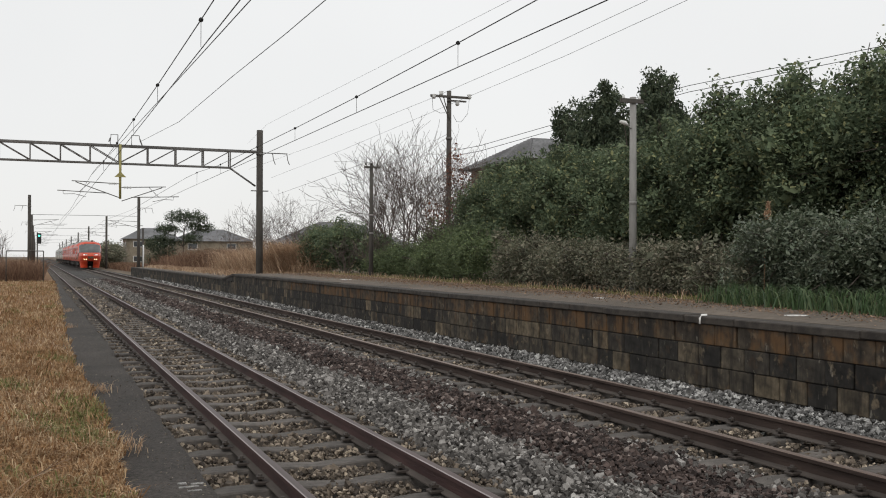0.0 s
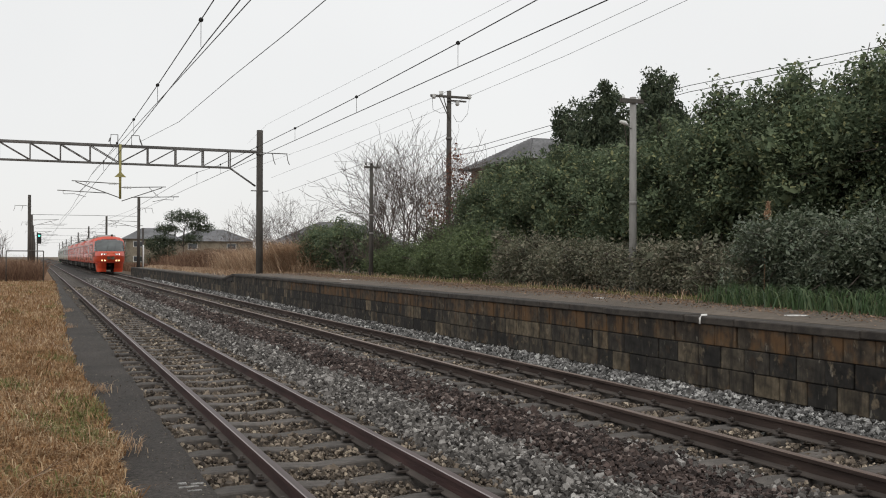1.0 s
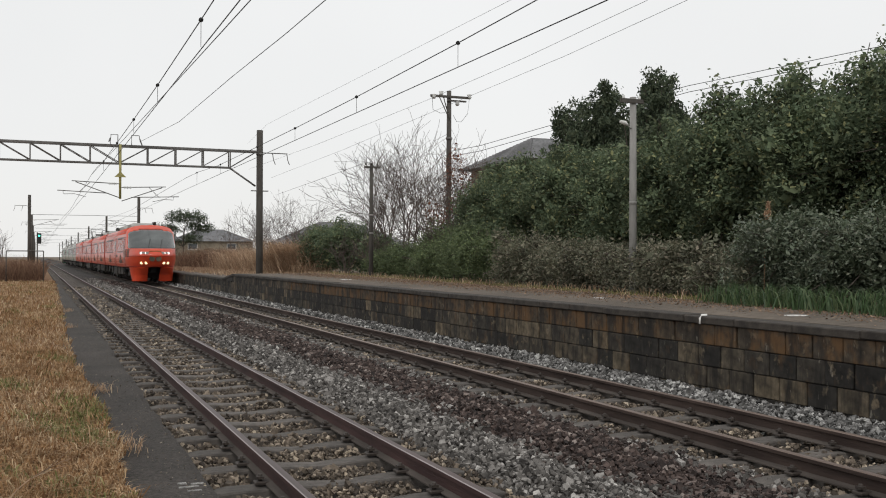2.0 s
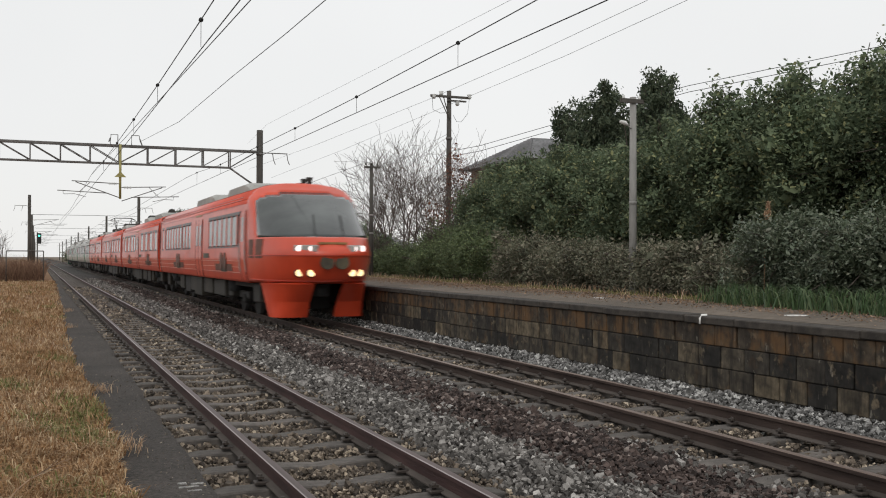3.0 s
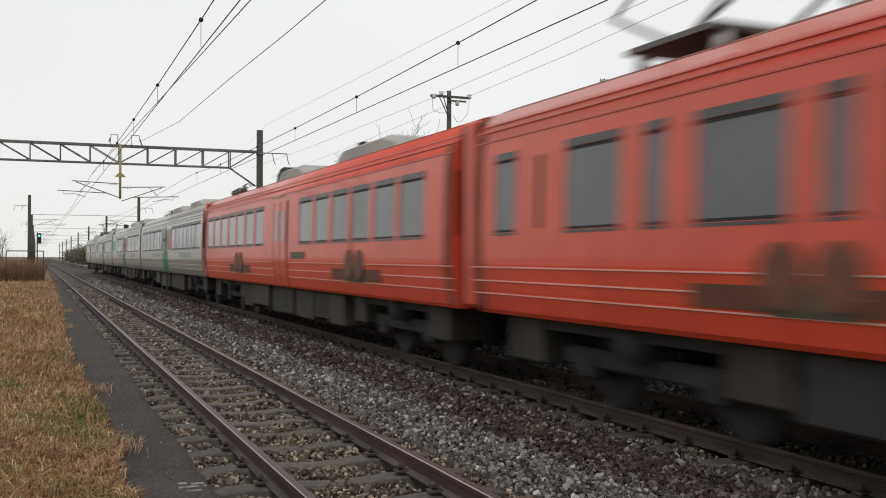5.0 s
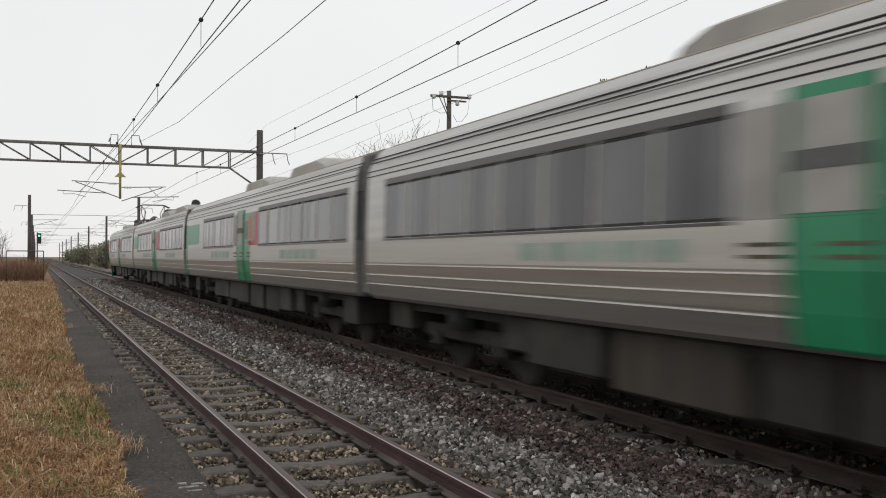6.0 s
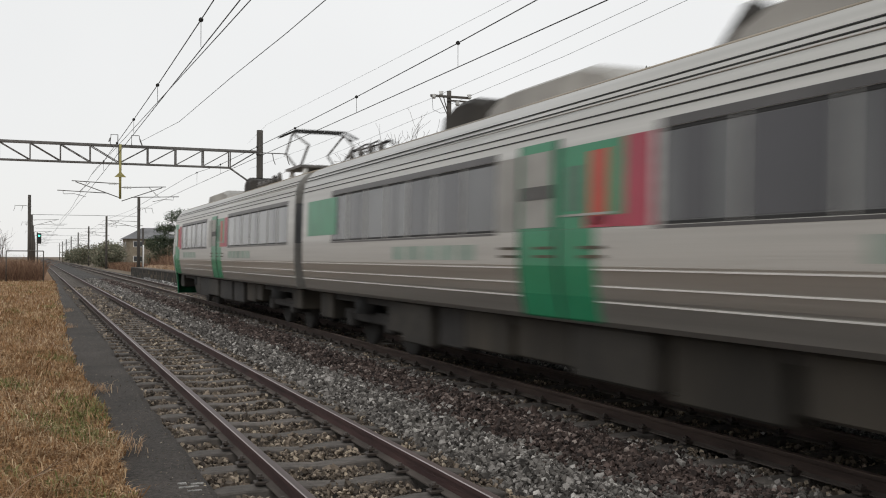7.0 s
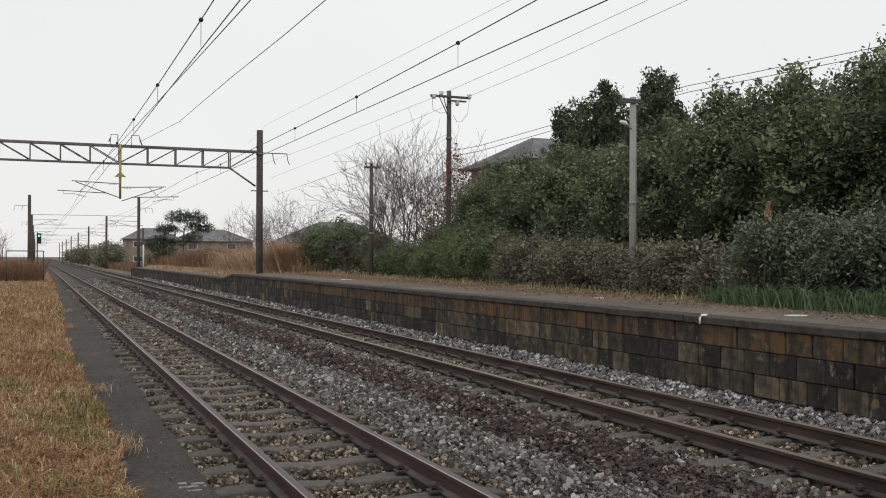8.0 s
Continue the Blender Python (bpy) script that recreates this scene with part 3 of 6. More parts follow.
# ---- platform ----
def make_platform():
    bm = bmesh.new()
    # core of the wall, set back behind the blocks
    extrude(bm, [(WALL_X + 0.035, -0.4), (8.25, -0.4), (8.25, PLAT_Z - 0.095), (WALL_X + 0.035, PLAT_Z - 0.095)], -8, RAMP_Y)
    extrude(bm, [(WALL_X + 0.035, -0.4), (8.25, -0.4), (8.25, LOW_Z - 0.095), (WALL_X + 0.035, LOW_Z - 0.095)], RAMP_Y, PLAT_END)
    # the sloping length between the two heights
    slope = [[bm.verts.new((x, y, z)) for y, z in ((RAMP_Y + 0.002, LOW_Z - 0.094), (RAMP_END + 0.3, LOW_Z - 0.094), (RAMP_Y + 0.002, PLAT_Z - 0.06))] for x in (WALL_X - 0.005, 8.25)]
    bm.faces.new(slope[0][::-1]), bm.faces.new(slope[1])
    for k in range(3):
        bm.faces.new((slope[0][k], slope[0][(k + 1) % 3], slope[1][(k + 1) % 3], slope[1][k]))
    bmesh.ops.recalc_face_normals(bm, faces=bm.faces)
    wall = tagged(part("wall_platform", bm, M["mortar"]), "stained concrete block platform face with brown streaks", "platform wall", kind="structure")
    bm = bmesh.new()
    rows = []
    for y, z in ((-8, PLAT_Z), (RAMP_Y, PLAT_Z), (RAMP_END, LOW_Z), (PLAT_END, LOW_Z)):
        rows.append([bm.verts.new(p) for p in ((8.26, y, -0.4), (8.26, y, z - 0.002), (9.3, y, z + 0.004), (11.0, y, z), (12.8, y, z - 0.01), (12.8, y, -0.4))])
    for a, b in zip(rows, rows[1:]):
        for k in range(5):
            bm.faces.new((a[k], b[k], b[k + 1], a[k + 1]))
    bm.faces.new(rows[0]), bm.faces.new(rows[-1][::-1])
    bmesh.ops.recalc_face_normals(bm, faces=bm.faces)
    tagged(part("floor_platform", bm, M["platform_top"]), "worn grey platform surface strewn with dry leaves", "platform", kind="structure")
    bm = boxed(12.8, 60, -12, 62, -0.4, 0.8)
    tagged(part("ground_garden", bm, M["earth"]), "raised bare earth under the trees", "ground", kind="structure")
    return wall


def make_pieces(wall):
    """Coping slabs and face blocks, piece by piece."""
    rng = random.Random(5)
    stain = [(0, (0.018, 0.0165, 0.015)), (0.45, (0.033, 0.030, 0.0255)), (0.75, (0.055, 0.047, 0.037)), (0.92, (0.105, 0.084, 0.057)), (1, (0.17, 0.134, 0.088))]
    upper = [(0, (0.044, 0.036, 0.028)), (0.5, (0.056, 0.044, 0.032)), (1, (0.074, 0.055, 0.037))]
    m_low = mat_wall("wall_block", stain)
    m_up = mat_wall("wall_block_upper", upper, rust=0.75)
    m_far = mat_wall("wall_block_far", stain, False)
    y, length, z_top = -1.76, 1.0, PLAT_Z
    slab = boxed(WALL_X - 0.045, 8.262, -0.496, 0.496, -0.095, 0.0, bevel=0.012)
    me = bpy.data.meshes.new("coping_slab")
    slab.to_mesh(me), slab.free()
    me.materials.append(M["coping"])
    while y < RAMP_Y - 0.5:
        ob = new("coping_slab", me)
        ob.parent, ob.location = wall, (rng.uniform(-0.008, 0.008), y, z_top + rng.uniform(-0.008, 0.004))
        y += length
    ramp = RAMP_END - RAMP_Y
    ob = new("coping_slab", me)
    ob.parent, ob.location, ob.rotation_euler, ob.scale = wall, (0, (RAMP_Y + RAMP_END) / 2 - 0.2, (PLAT_Z + LOW_Z) / 2), (-math.atan2(PLAT_Z - LOW_Z, ramp), 0, 0), (1, ramp + 0.3, 1)
    y = RAMP_END + 0.5
    while y < PLAT_END:
        ob = new("coping_slab", me)
        ob.parent, ob.location = wall, (0, y, LOW_Z + rng.uniform(-0.006, 0.006))
        y += length
    kinds = []
    for h, m in ((0.262, m_low), (0.262, m_up), (0.262, m_low)):
        for ln in (0.43, 0.40):
            b = boxed(0, 0.06, -ln / 2, ln / 2, 0, h, bevel=0.009)
            me = bpy.data.meshes.new("block")
            b.to_mesh(me), b.free()
            me.materials.append(m)
            kinds.append(me)
    far = bmesh.new()
    for row in range(4):
        z0 = 0.477 - 0.27 * row
        y = 2.6 + 0.22 * (row % 2)
        while y < RAMP_Y + 50:
            wide = rng.random() < 0.75
            x = WALL_X - 0.012 + rng.uniform(-0.006, 0.006)
            if y < 33 and row < 3:
                ob = new("block", kinds[(2 if row == 0 else 0) + (0 if wide else 1)])
                ob.parent, ob.location = wall, (x, y, z0)
            elif y < RAMP_Y or row > 0:
                dz = 0 if y < RAMP_Y else -0.22 + 0.27
                box(far, x, x + 0.06, y - 0.215, y + 0.215, z0 + dz, z0 + dz + 0.262)
            y += 0.442 if wide else 0.412
    tagged(part("block_course", far, m_far, wall), kind="stuff")


def make_platform_bits():
    rng = np.random.default_rng(21)
    # litter of dry leaves at the back of the platform
    n = 30000
    y = rng.uniform(5, 42, n)
    x = 10.15 + 0.02 * (y - 10) + rng.normal(0, 0.62, n)
    ok = x > 8.5
    x, y = x[ok], y[ok]
    leaf_cloud("leaf_litter", np.stack([x, y, np.full(len(x), PLAT_Z + 0.01)], -1), 1, 0.01, 0.034, M["litter"], 22, label="fallen brown leaves scattered on the platform", category="leaves", flat=True)
    n = 1700
    y = rng.uniform(7, 44, n)
    x = 10.9 + 0.03 * (y - 10) + rng.normal(0, 0.28, n)
    tagged(blades("dry_weeds", np.stack([x, y, np.full(n, PLAT_Z)], -1), 0.04 + 0.26 * rng.random(n) ** 2, 0.006, 1.2, M["reed"], 23), "dry straw weeds along the platform back", "weeds", kind="stuff")
    n = 5200
    y = rng.uniform(8, 44, n)
    x = 10.75 + 0.045 * (y - 10) + rng.normal(0, 0.2, n)
    tagged(blades("low_grass", np.stack([x, y, np.full(n, PLAT_Z)], -1), 0.03 + 0.11 * rng.random(n) ** 2, 0.005, 1.2, M["grass_green"], 25), "low yellow-green grass along the hedge foot", "grass", kind="stuff")
    n = 1150
    y = 8.6 + rng.random(n) * 4.9
    x = 10.35 + rng.normal(0, 0.22, n) + 0.05 * (y - 10)
    tagged(blades("strap_leaves", np.stack([x, y, np.full(n, PLAT_Z)], -1), rng.uniform(0.15, 0.5, n), 0.010, 0.9, M["strap"], 24), "clumps of green strap-shaped leaves before the hedge", "plants", kind="stuff")
    plume = empty("pampas_plume", pose(11.2, 13.05, 0.9), label="single dry brown pampas plume above the shrubs", category="plant")
    part("stem", tubed([(0, 0, 0), (0.02, 0.0, 0.9), (0.06, 0.0, 1.35)], [0.012, 0.01, 0.006], 5), M["reed"], plume)
    pn = 260
    pz = 1.25 + 0.34 * rng.random(pn)
    pr = 0.06 * np.sin(np.clip((pz - 1.2) / 0.42, 0, 1) * np.pi) * rng.random(pn)
    pa = rng.uniform(0, 6.28, pn)
    blades("plume_head", np.stack([0.06 + 0.1 * (pz - 1.25) + pr * np.cos(pa), pr * np.sin(pa), pz], -1), rng.uniform(0.05, 0.11, pn), 0.006, 0.9, M["reed"], 29, plume)
    for x, y, sx, sy in ((9.1, 10.0, 0.17, 0.12), (9.6, 15.6, 0.10, 0.16), (9.4, 31, 0.18, 0.3)):
        bm = bmesh.new()
        tube(bm, [(x, y, PLAT_Z - 0.002), (x, y, PLAT_Z + 0.007)], 0.5, 9)
        bmesh.ops.scale(bm, vec=(sx / 0.5, sy / 0.5, 1), space=Matrix.Translation((-x, -y, 0)), verts=bm.verts)
        tagged(part("paint_patch", bm, M["white_paint"]), "faded white paint patch on the platform", "paint mark")
    for x, y, sx, sy in ((1.02, 6.95, 0.05, 0.012), (1.0, 7.08, 0.07, 0.01), (1.07, 7.16, 0.045, 0.014), (0.97, 7.2, 0.03, 0.02)):
        bm = boxed(x - sx, x + sx, y - sy, y + sy, -0.05, -0.034, bevel=0.003)
        tagged(part("paint_patch", bm, M["equipment_pale"]), "worn white paint mark on the tarmac strip", "paint mark")
    hook = tubed([(WALL_X - 0.06, 10.37, 0.74), (WALL_X - 0.06, 10.37, 0.82), (WALL_X - 0.045, 10.36, 0.853), (WALL_X + 0.02, 10.33, 0.856)], 0.014, 6)
    tagged(part("edge_mark", hook, M["white_paint"]), "short white painted strip over the coping edge", "edge mark")


# ---- foliage ----
def leaf_cloud(name, centres, per, spread, size, material, seed, parent=None, label="", category="", flat=False, rise=-0.25):
    """Many small leaves round the given centres."""
    rng = np.random.default_rng(seed)
    p = np.repeat(np.asarray(centres, float), per, axis=0)
    n = len(p)
    p = p + rng.normal(0, 1, (n, 3)) * spread
    d = rng.normal(size=(n, 3))
    if flat:
        d[:, 2] *= 0.25
        p[:, 2] = np.maximum(p[:, 2], PLAT_Z + 0.008)
    else:
        d[:, 2] = d[:, 2] * 0.7 + rise
    d /= np.linalg.norm(d, axis=1, keepdims=True)
    s = np.cross(d, rng.normal(size=(n, 3)) * (0.25 if flat else 0.8) + np.array([0, 0, 1.0]))
    s /= np.linalg.norm(s, axis=1, keepdims=True) + 1e-9
    ln = (size * rng.lognormal(0, 0.3, n))[:, None]
    v = np.stack([p - d * ln * 0.5, p + s * ln * 0.24 + d * ln * 0.05, p + d * ln * 0.5, p - s * ln * 0.24 + d * ln * 0.05], 1).reshape(-1, 3)
    f = np.arange(n * 4).reshape(-1, 4)
    ob = bulk(name, v, f, material, parent)
    if label:
        tagged(ob, label, category, kind="stuff")
    return ob


def crown_points(lobes, n, seed, shell=0.62):
    """Points in the outer shell of a group of egg-shaped lobes, broken up by a coarse noise."""
    rng = np.random.default_rng(seed)
    lobes = np.asarray(lobes, float)
    wt = lobes[:, 3] * lobes[:, 5]
    k = rng.choice(len(lobes), n, p=wt / wt.sum())
    d = rng.normal(size=(n, 3))
    d /= np.linalg.norm(d, axis=1, keepdims=True)
    wob = 1 + 0.13 * np.sin(d[:, 0] * 7 + k) * np.sin(d[:, 2] * 6 + 2 * k) + 0.08 * np.sin(d[:, 1] * 13 + d[:, 2] * 11)
    r = (shell + (1.03 - shell) * rng.random(n) ** 0.6) * wob
    return lobes[k, :3] + d * lobes[k, 3:] * r[:, None]


def sticks(name, segs, material, parent=None, sides=4, thin=0.0065):
    """Tapered rods: rows of p0 (3), p1 (3), r0, r1."""
    s = np.asarray(segs, float)
    p0, p1 = s[:, :3], s[:, 3:6]
    s[:, 6:] = np.maximum(s[:, 6:], thin)
    d = p1 - p0
    d /= np.linalg.norm(d, axis=1, keepdims=True) + 1e-9
    ref = np.where(np.abs(d[:, 2:3]) < 0.9, np.array([[0, 0, 1.0]]), np.array([[1.0, 0, 0]]))
    a = np.cross(d, ref)
    a /= np.linalg.norm(a, axis=1, keepdims=True)
    b = np.cross(d, a)
    rings = []
    for p, r in ((p0, s[:, 6]), (p1, s[:, 7])):
        for k in range(sides):
            t = 2 * np.pi * k / sides
            rings.append(p + (a * math.cos(t) + b * math.sin(t)) * r[:, None])
    v = np.stack(rings, 1).reshape(-1, 3)
    base = (np.arange(len(s)) * 2 * sides)[:, None]
    f = np.concatenate([base + np.array([[k, (k + 1) % sides, sides + (k + 1) % sides, sides + k]]) for k in range(sides)])
    return bulk(name, v, f, material, parent, smooth=True)


def branch(segs, p, d, length, r, depth, rng, spread=0.55, lift=0.12, bend=1.0):
    """Grows one limb in short bent pieces, with side shoots."""
    steps = 4 if depth > 1 else 3
    for i in range(steps):
        d2 = (d + Vector((rng.gauss(0, 0.24), rng.gauss(0, 0.24), rng.gauss(0, 0.16))) * bend + Vector((0, 0, lift * 0.4))).normalized()
        q = p + d2 * (length / steps)
        r2 = r * 0.82
        segs.append((*p, *q, r, r2))
        p, d, r = q, d2, r2
        if depth > 0 and i > 0:
            for _ in range(2 if depth > 1 else rng.choice((1, 2, 2))):
                ax = Vector((rng.gauss(0, 1), rng.gauss(0, 1), rng.gauss(0, 0.6))).normalized()
                side = (d + ax * spread * rng.uniform(0.7, 1.4) + Vector((0, 0, lift))).normalized()
                branch(segs, p.copy(), side, length * rng.uniform(0.48, 0.7), r * 0.6, depth - 1, rng, spread, lift, bend)


def bare_tree(x, y, z, height, stems, seed, label, spread=0.7, r=0.06, depth=3, name="bare_tree", lift=0.16, bend=0.5):
    rng = random.Random(seed)
    tree = empty(name, pose(x, y, z), label=label, category="tree", group="bare trees and scrub")
    for s in range(stems):
        segs = []
        a = rng.uniform(0, 6.28)
        lean = rng.uniform(0.1, 0.42) if stems > 1 else 0.05
        branch(segs, Vector((0.12 * math.cos(a), 0.12 * math.sin(a), -0.05)), Vector((math.cos(a) * lean, math.sin(a) * lean, 1)).normalized(), height * rng.uniform(0.46, 0.58), r, depth, rng, spread, lift, bend)
        sticks("limb", segs, M["twig"], tree)
    return tree


def leafy_tree(x, y, z, lobes, clusters, per, spread, size, material, seed, label, category="tree", name="evergreen_tree", trunk_r=0.13, shell=0.62, rise=-0.25):
    """A trunk with limbs into each lobe, and a crown of many leaves. Lobes are relative to the foot."""
    rng = random.Random(seed)
    tree = empty(name, pose(x, y, z), label=label, category=category, group=name.replace("_", " ") + " row")
    top = max(l[2] for l in lobes) * 0.8
    segs, p, r = [], Vector((0, 0, -0.1)), trunk_r
    for i in range(5):
        q = Vector((rng.gauss(0, 0.06), rng.gauss(0, 0.06), top * 0.2 * (i + 1)))
        segs.append((*p, *q, r, r * 0.8))
        for l in lobes:
            if i == 2:
                tip = Vector(l[:3]) + Vector((0, 0, l[5] * 0.3))
                mid = (q + tip) / 2 + Vector((0, 0, 0.1))
                segs += [(*q, *mid, r * 0.6, r * 0.35), (*mid, *tip, r * 0.35, r * 0.1)]
                for _ in range(7):
                    e = Vector(l[:3]) + Vector((rng.gauss(0, 0.5) * l[3], rng.gauss(0, 0.5) * l[4], rng.gauss(0, 0.5) * l[5]))
                    segs.append((*mid, *e, r * 0.22, 0.008))
        p, r = q, r * 0.8
    sticks("trunk", segs, M["bark"], tree, 6)
    pts = crown_points(lobes, clusters, seed, shell)
    pts[:, 2] = np.maximum(pts[:, 2], 0.05)
    # Oversized inner leaves, added to block light and darken the crown's gaps.
    core = crown_points([(*l[:3], l[3] * 0.56, l[4] * 0.56, l[5] * 0.6) for l in lobes], clusters // 2, seed + 7, 0.3)
    core[:, 2] = np.maximum(core[:, 2], 0.05)
    leaf_cloud("inner_foliage", core, 8, spread * 1.1, size * 1.9, material, seed + 8, tree)
    leaf_cloud("crown", pts, per, spread, size, material, seed + 1, tree, rise=rise)
    return tree


EVERGREEN = "dense dark green broadleaf evergreen tree behind the platform"


def make_trees():
    rng = random.Random(77)
    # the wall of evergreens behind the platform
    for k, (x, y, h, w) in enumerate(((14.9, 9.6, 4.75, 1.9), (14.9, 12.6, 4.75, 1.8), (14.8, 15.2, 4.5, 1.7), (14.9, 17.6, 4.5, 1.7), (15.1, 20.2, 4.15, 1.7), (15.3, 22.9, 3.85, 1.7), (15.5, 25.8, 4.1, 1.9), (15.6, 28.6, 4.2, 1.8), (15.7, 31.2, 4.25, 1.6), (16.2, 33.8, 3.75, 1.4), (16.3, 35.6, 2.9, 1.2))):
        lobes = [(0, 0, h * 0.55, w * 0.8, w * 0.8, h * 0.36), (0.3, 0, h * 0.22, w * 0.55, w * 0.7, h * 0.2)]
        for i in range(15):
            a = i * 2.4 + rng.uniform(-0.4, 0.4)
            zz = (0.30 + 0.04 * i) * h
            rr = w * rng.uniform(0.3, 0.5)
            out = w * (0.62 if zz < 0.42 * h else 0.8 if zz < 0.68 * h else 0.52)
            lobes.append((math.cos(a) * out, math.sin(a) * out, zz, rr, rr, rr * 0.8))
        lobes.append((rng.gauss(0, 0.3), rng.gauss(0, 0.3), h * 0.86, w * 0.5, w * 0.5, h * 0.14))
        for i in range(9):
            a = rng.uniform(0, 6.28)
            lobes.append((math.cos(a) * w * 0.5, math.sin(a) * w * 0.5, h * rng.uniform(0.85, 0.97), 0.13, 0.13, 0.38))
        leafy_tree(x, y, 0.8, lobes, 1000 if w > 1.5 else 760, 38, 0.13, 0.09, M["leaf_dark"], 100 + k, EVERGREEN)
    # a second, looser row behind them
    for k, (x, y, h, w) in enumerate(((18.2, 12.4, 5.0, 1.9), (18.3, 15.6, 4.9, 1.9), (18.3, 18.8, 4.7, 1.9), (18.4, 22.2, 4.5, 1.9))):
        lobes = [(0, 0, h * f, w * g, w * g, h * 0.2) for f, g in ((0.25, 1.0), (0.5, 1.05), (0.75, 0.8))]
        leafy_tree(x, y, 0.8, lobes, 360, 36, 0.2, 0.16, M["leaf_dark"], 125 + k, EVERGREEN)
    # upright conifers that stand higher behind them
    for k, (x, y, h, w) in enumerate(((18.8, 31.9, 6.55, 1.5), (18.7, 29.9, 6.85, 1.45), (18.5, 26.4, 6.75, 1.15))):
        lobes = [(0, 0, h * f, w * s, w * s, h * 0.16) for f, s in ((0.2, 1.0), (0.38, 1.05), (0.55, 1.0), (0.7, 0.9), (0.85, 0.62))]
        for i in range(16):
            a = rng.uniform(0, 6.28)
            f = rng.uniform(0.5, 0.95)
            out = w * (0.85 if f < 0.75 else 0.55)
            lobes.append((math.cos(a) * out, math.sin(a) * out, h * f, w * 0.16, w * 0.16, h * 0.085))
        leafy_tree(x, y, 0.8, lobes, 680, 40, 0.10, 0.12, M["leaf_cypress"], 140 + k, "tall dark conifer rising above the evergreens", name="conifer", rise=1.1)


def hedge(x, y, lobes, clusters, material, seed, label, size=0.06, per=46, spread=0.12, name="hedge", z=0.8):
    leafy_tree(x, y, z, lobes, clusters, per, spread, size, material, seed, label, "shrub", name, 0.03, 0.5)


def make_hedges():
    rng = random.Random(41)
    spec = []
    y = 14.4
    while y < 39:
        x = 11.8 + 0.065 * (y - 14) + rng.uniform(-0.2, 0.2)
        tone = "leaf_brown" if y < 25.5 else "leaf_hedge"
        h = float(np.interp(y, [14, 18, 21, 25, 27, 30, 32, 38], [0.95, 1.05, 1.3, 1.35, 1.6, 1.55, 1.25, 1.15]))
        spec.append((x, y, h * rng.uniform(0.85, 1.15), tone if rng.random() < 0.85 else "leaf_hedge"))
        y += rng.uniform(1.5, 2.2)
    for k, (x, y, h, tone) in enumerate(spec):
        lobes = [(rng.uniform(-0.25, 0.25), (i - 1) * 0.62, h * (0.52 if i == 1 else 0.42) + rng.uniform(-0.08, 0.05), 0.72, 0.68, h * (0.52 if i == 1 else 0.42)) for i in range(3)]
        lobes += [(rng.uniform(-0.6, 0.5), rng.uniform(-0.9, 0.9), h * rng.uniform(0.5, 0.92), 0.26, 0.26, 0.22) for _ in range(7)]
        lab = "brownish clipped shrub of small leaves behind the platform" if tone == "leaf_brown" else "fresh green shrub behind the platform"
        hedge(x, y, lobes, 300, M[tone], 200 + k, lab, 0.06, 36, 0.1, name="shrub")
    # the taller dark shrub beside the strap leaves
    for k, (x, y, h) in enumerate(((11.75, 12.75, 1.45), (11.6, 11.0, 1.42), (11.7, 9.2, 1.5))):
        lobes = [(0, (i - 1) * 0.62, h * 0.5 + 0.08 * math.sin(i * 2 + k), 0.85, 0.75, h * 0.5) for i in range(3)]
        lobes += [(rng.uniform(-0.75, 0.5), rng.uniform(-1.0, 1.0), h * rng.uniform(0.5, 0.95), 0.3, 0.3, 0.24) for _ in range(9)]
        hedge(x, y, lobes, 480, M["leaf_shrub"], 240 + k, "tall glossy dark green shrub behind the platform", 0.062, 44, 0.1, name="shrub")
    # darker green bushes past the bare trees
    for k, (x, y, h, w) in enumerate(((13.5, 48.4, 2.5, 1.4), (13.7, 45.6, 2.6, 1.4), (15.6, 37.6, 2.1, 1.3), (14.6, 43.2, 1.7, 1.0))):
        lobes = [(0, 0, h * 0.5, w, w, h * 0.48), (0.5, 0.7, h * 0.62, w * 0.6, w * 0.6, h * 0.3), (-0.4, -0.6, h * 0.55, w * 0.6, w * 0.6, h * 0.36)]
        hedge(x, y, lobes, 330, M["leaf_hedge" if k == 2 else "leaf_dark"], 260 + k, "dark green bush beside the platform end", 0.11, 32, 0.16, name="bush")


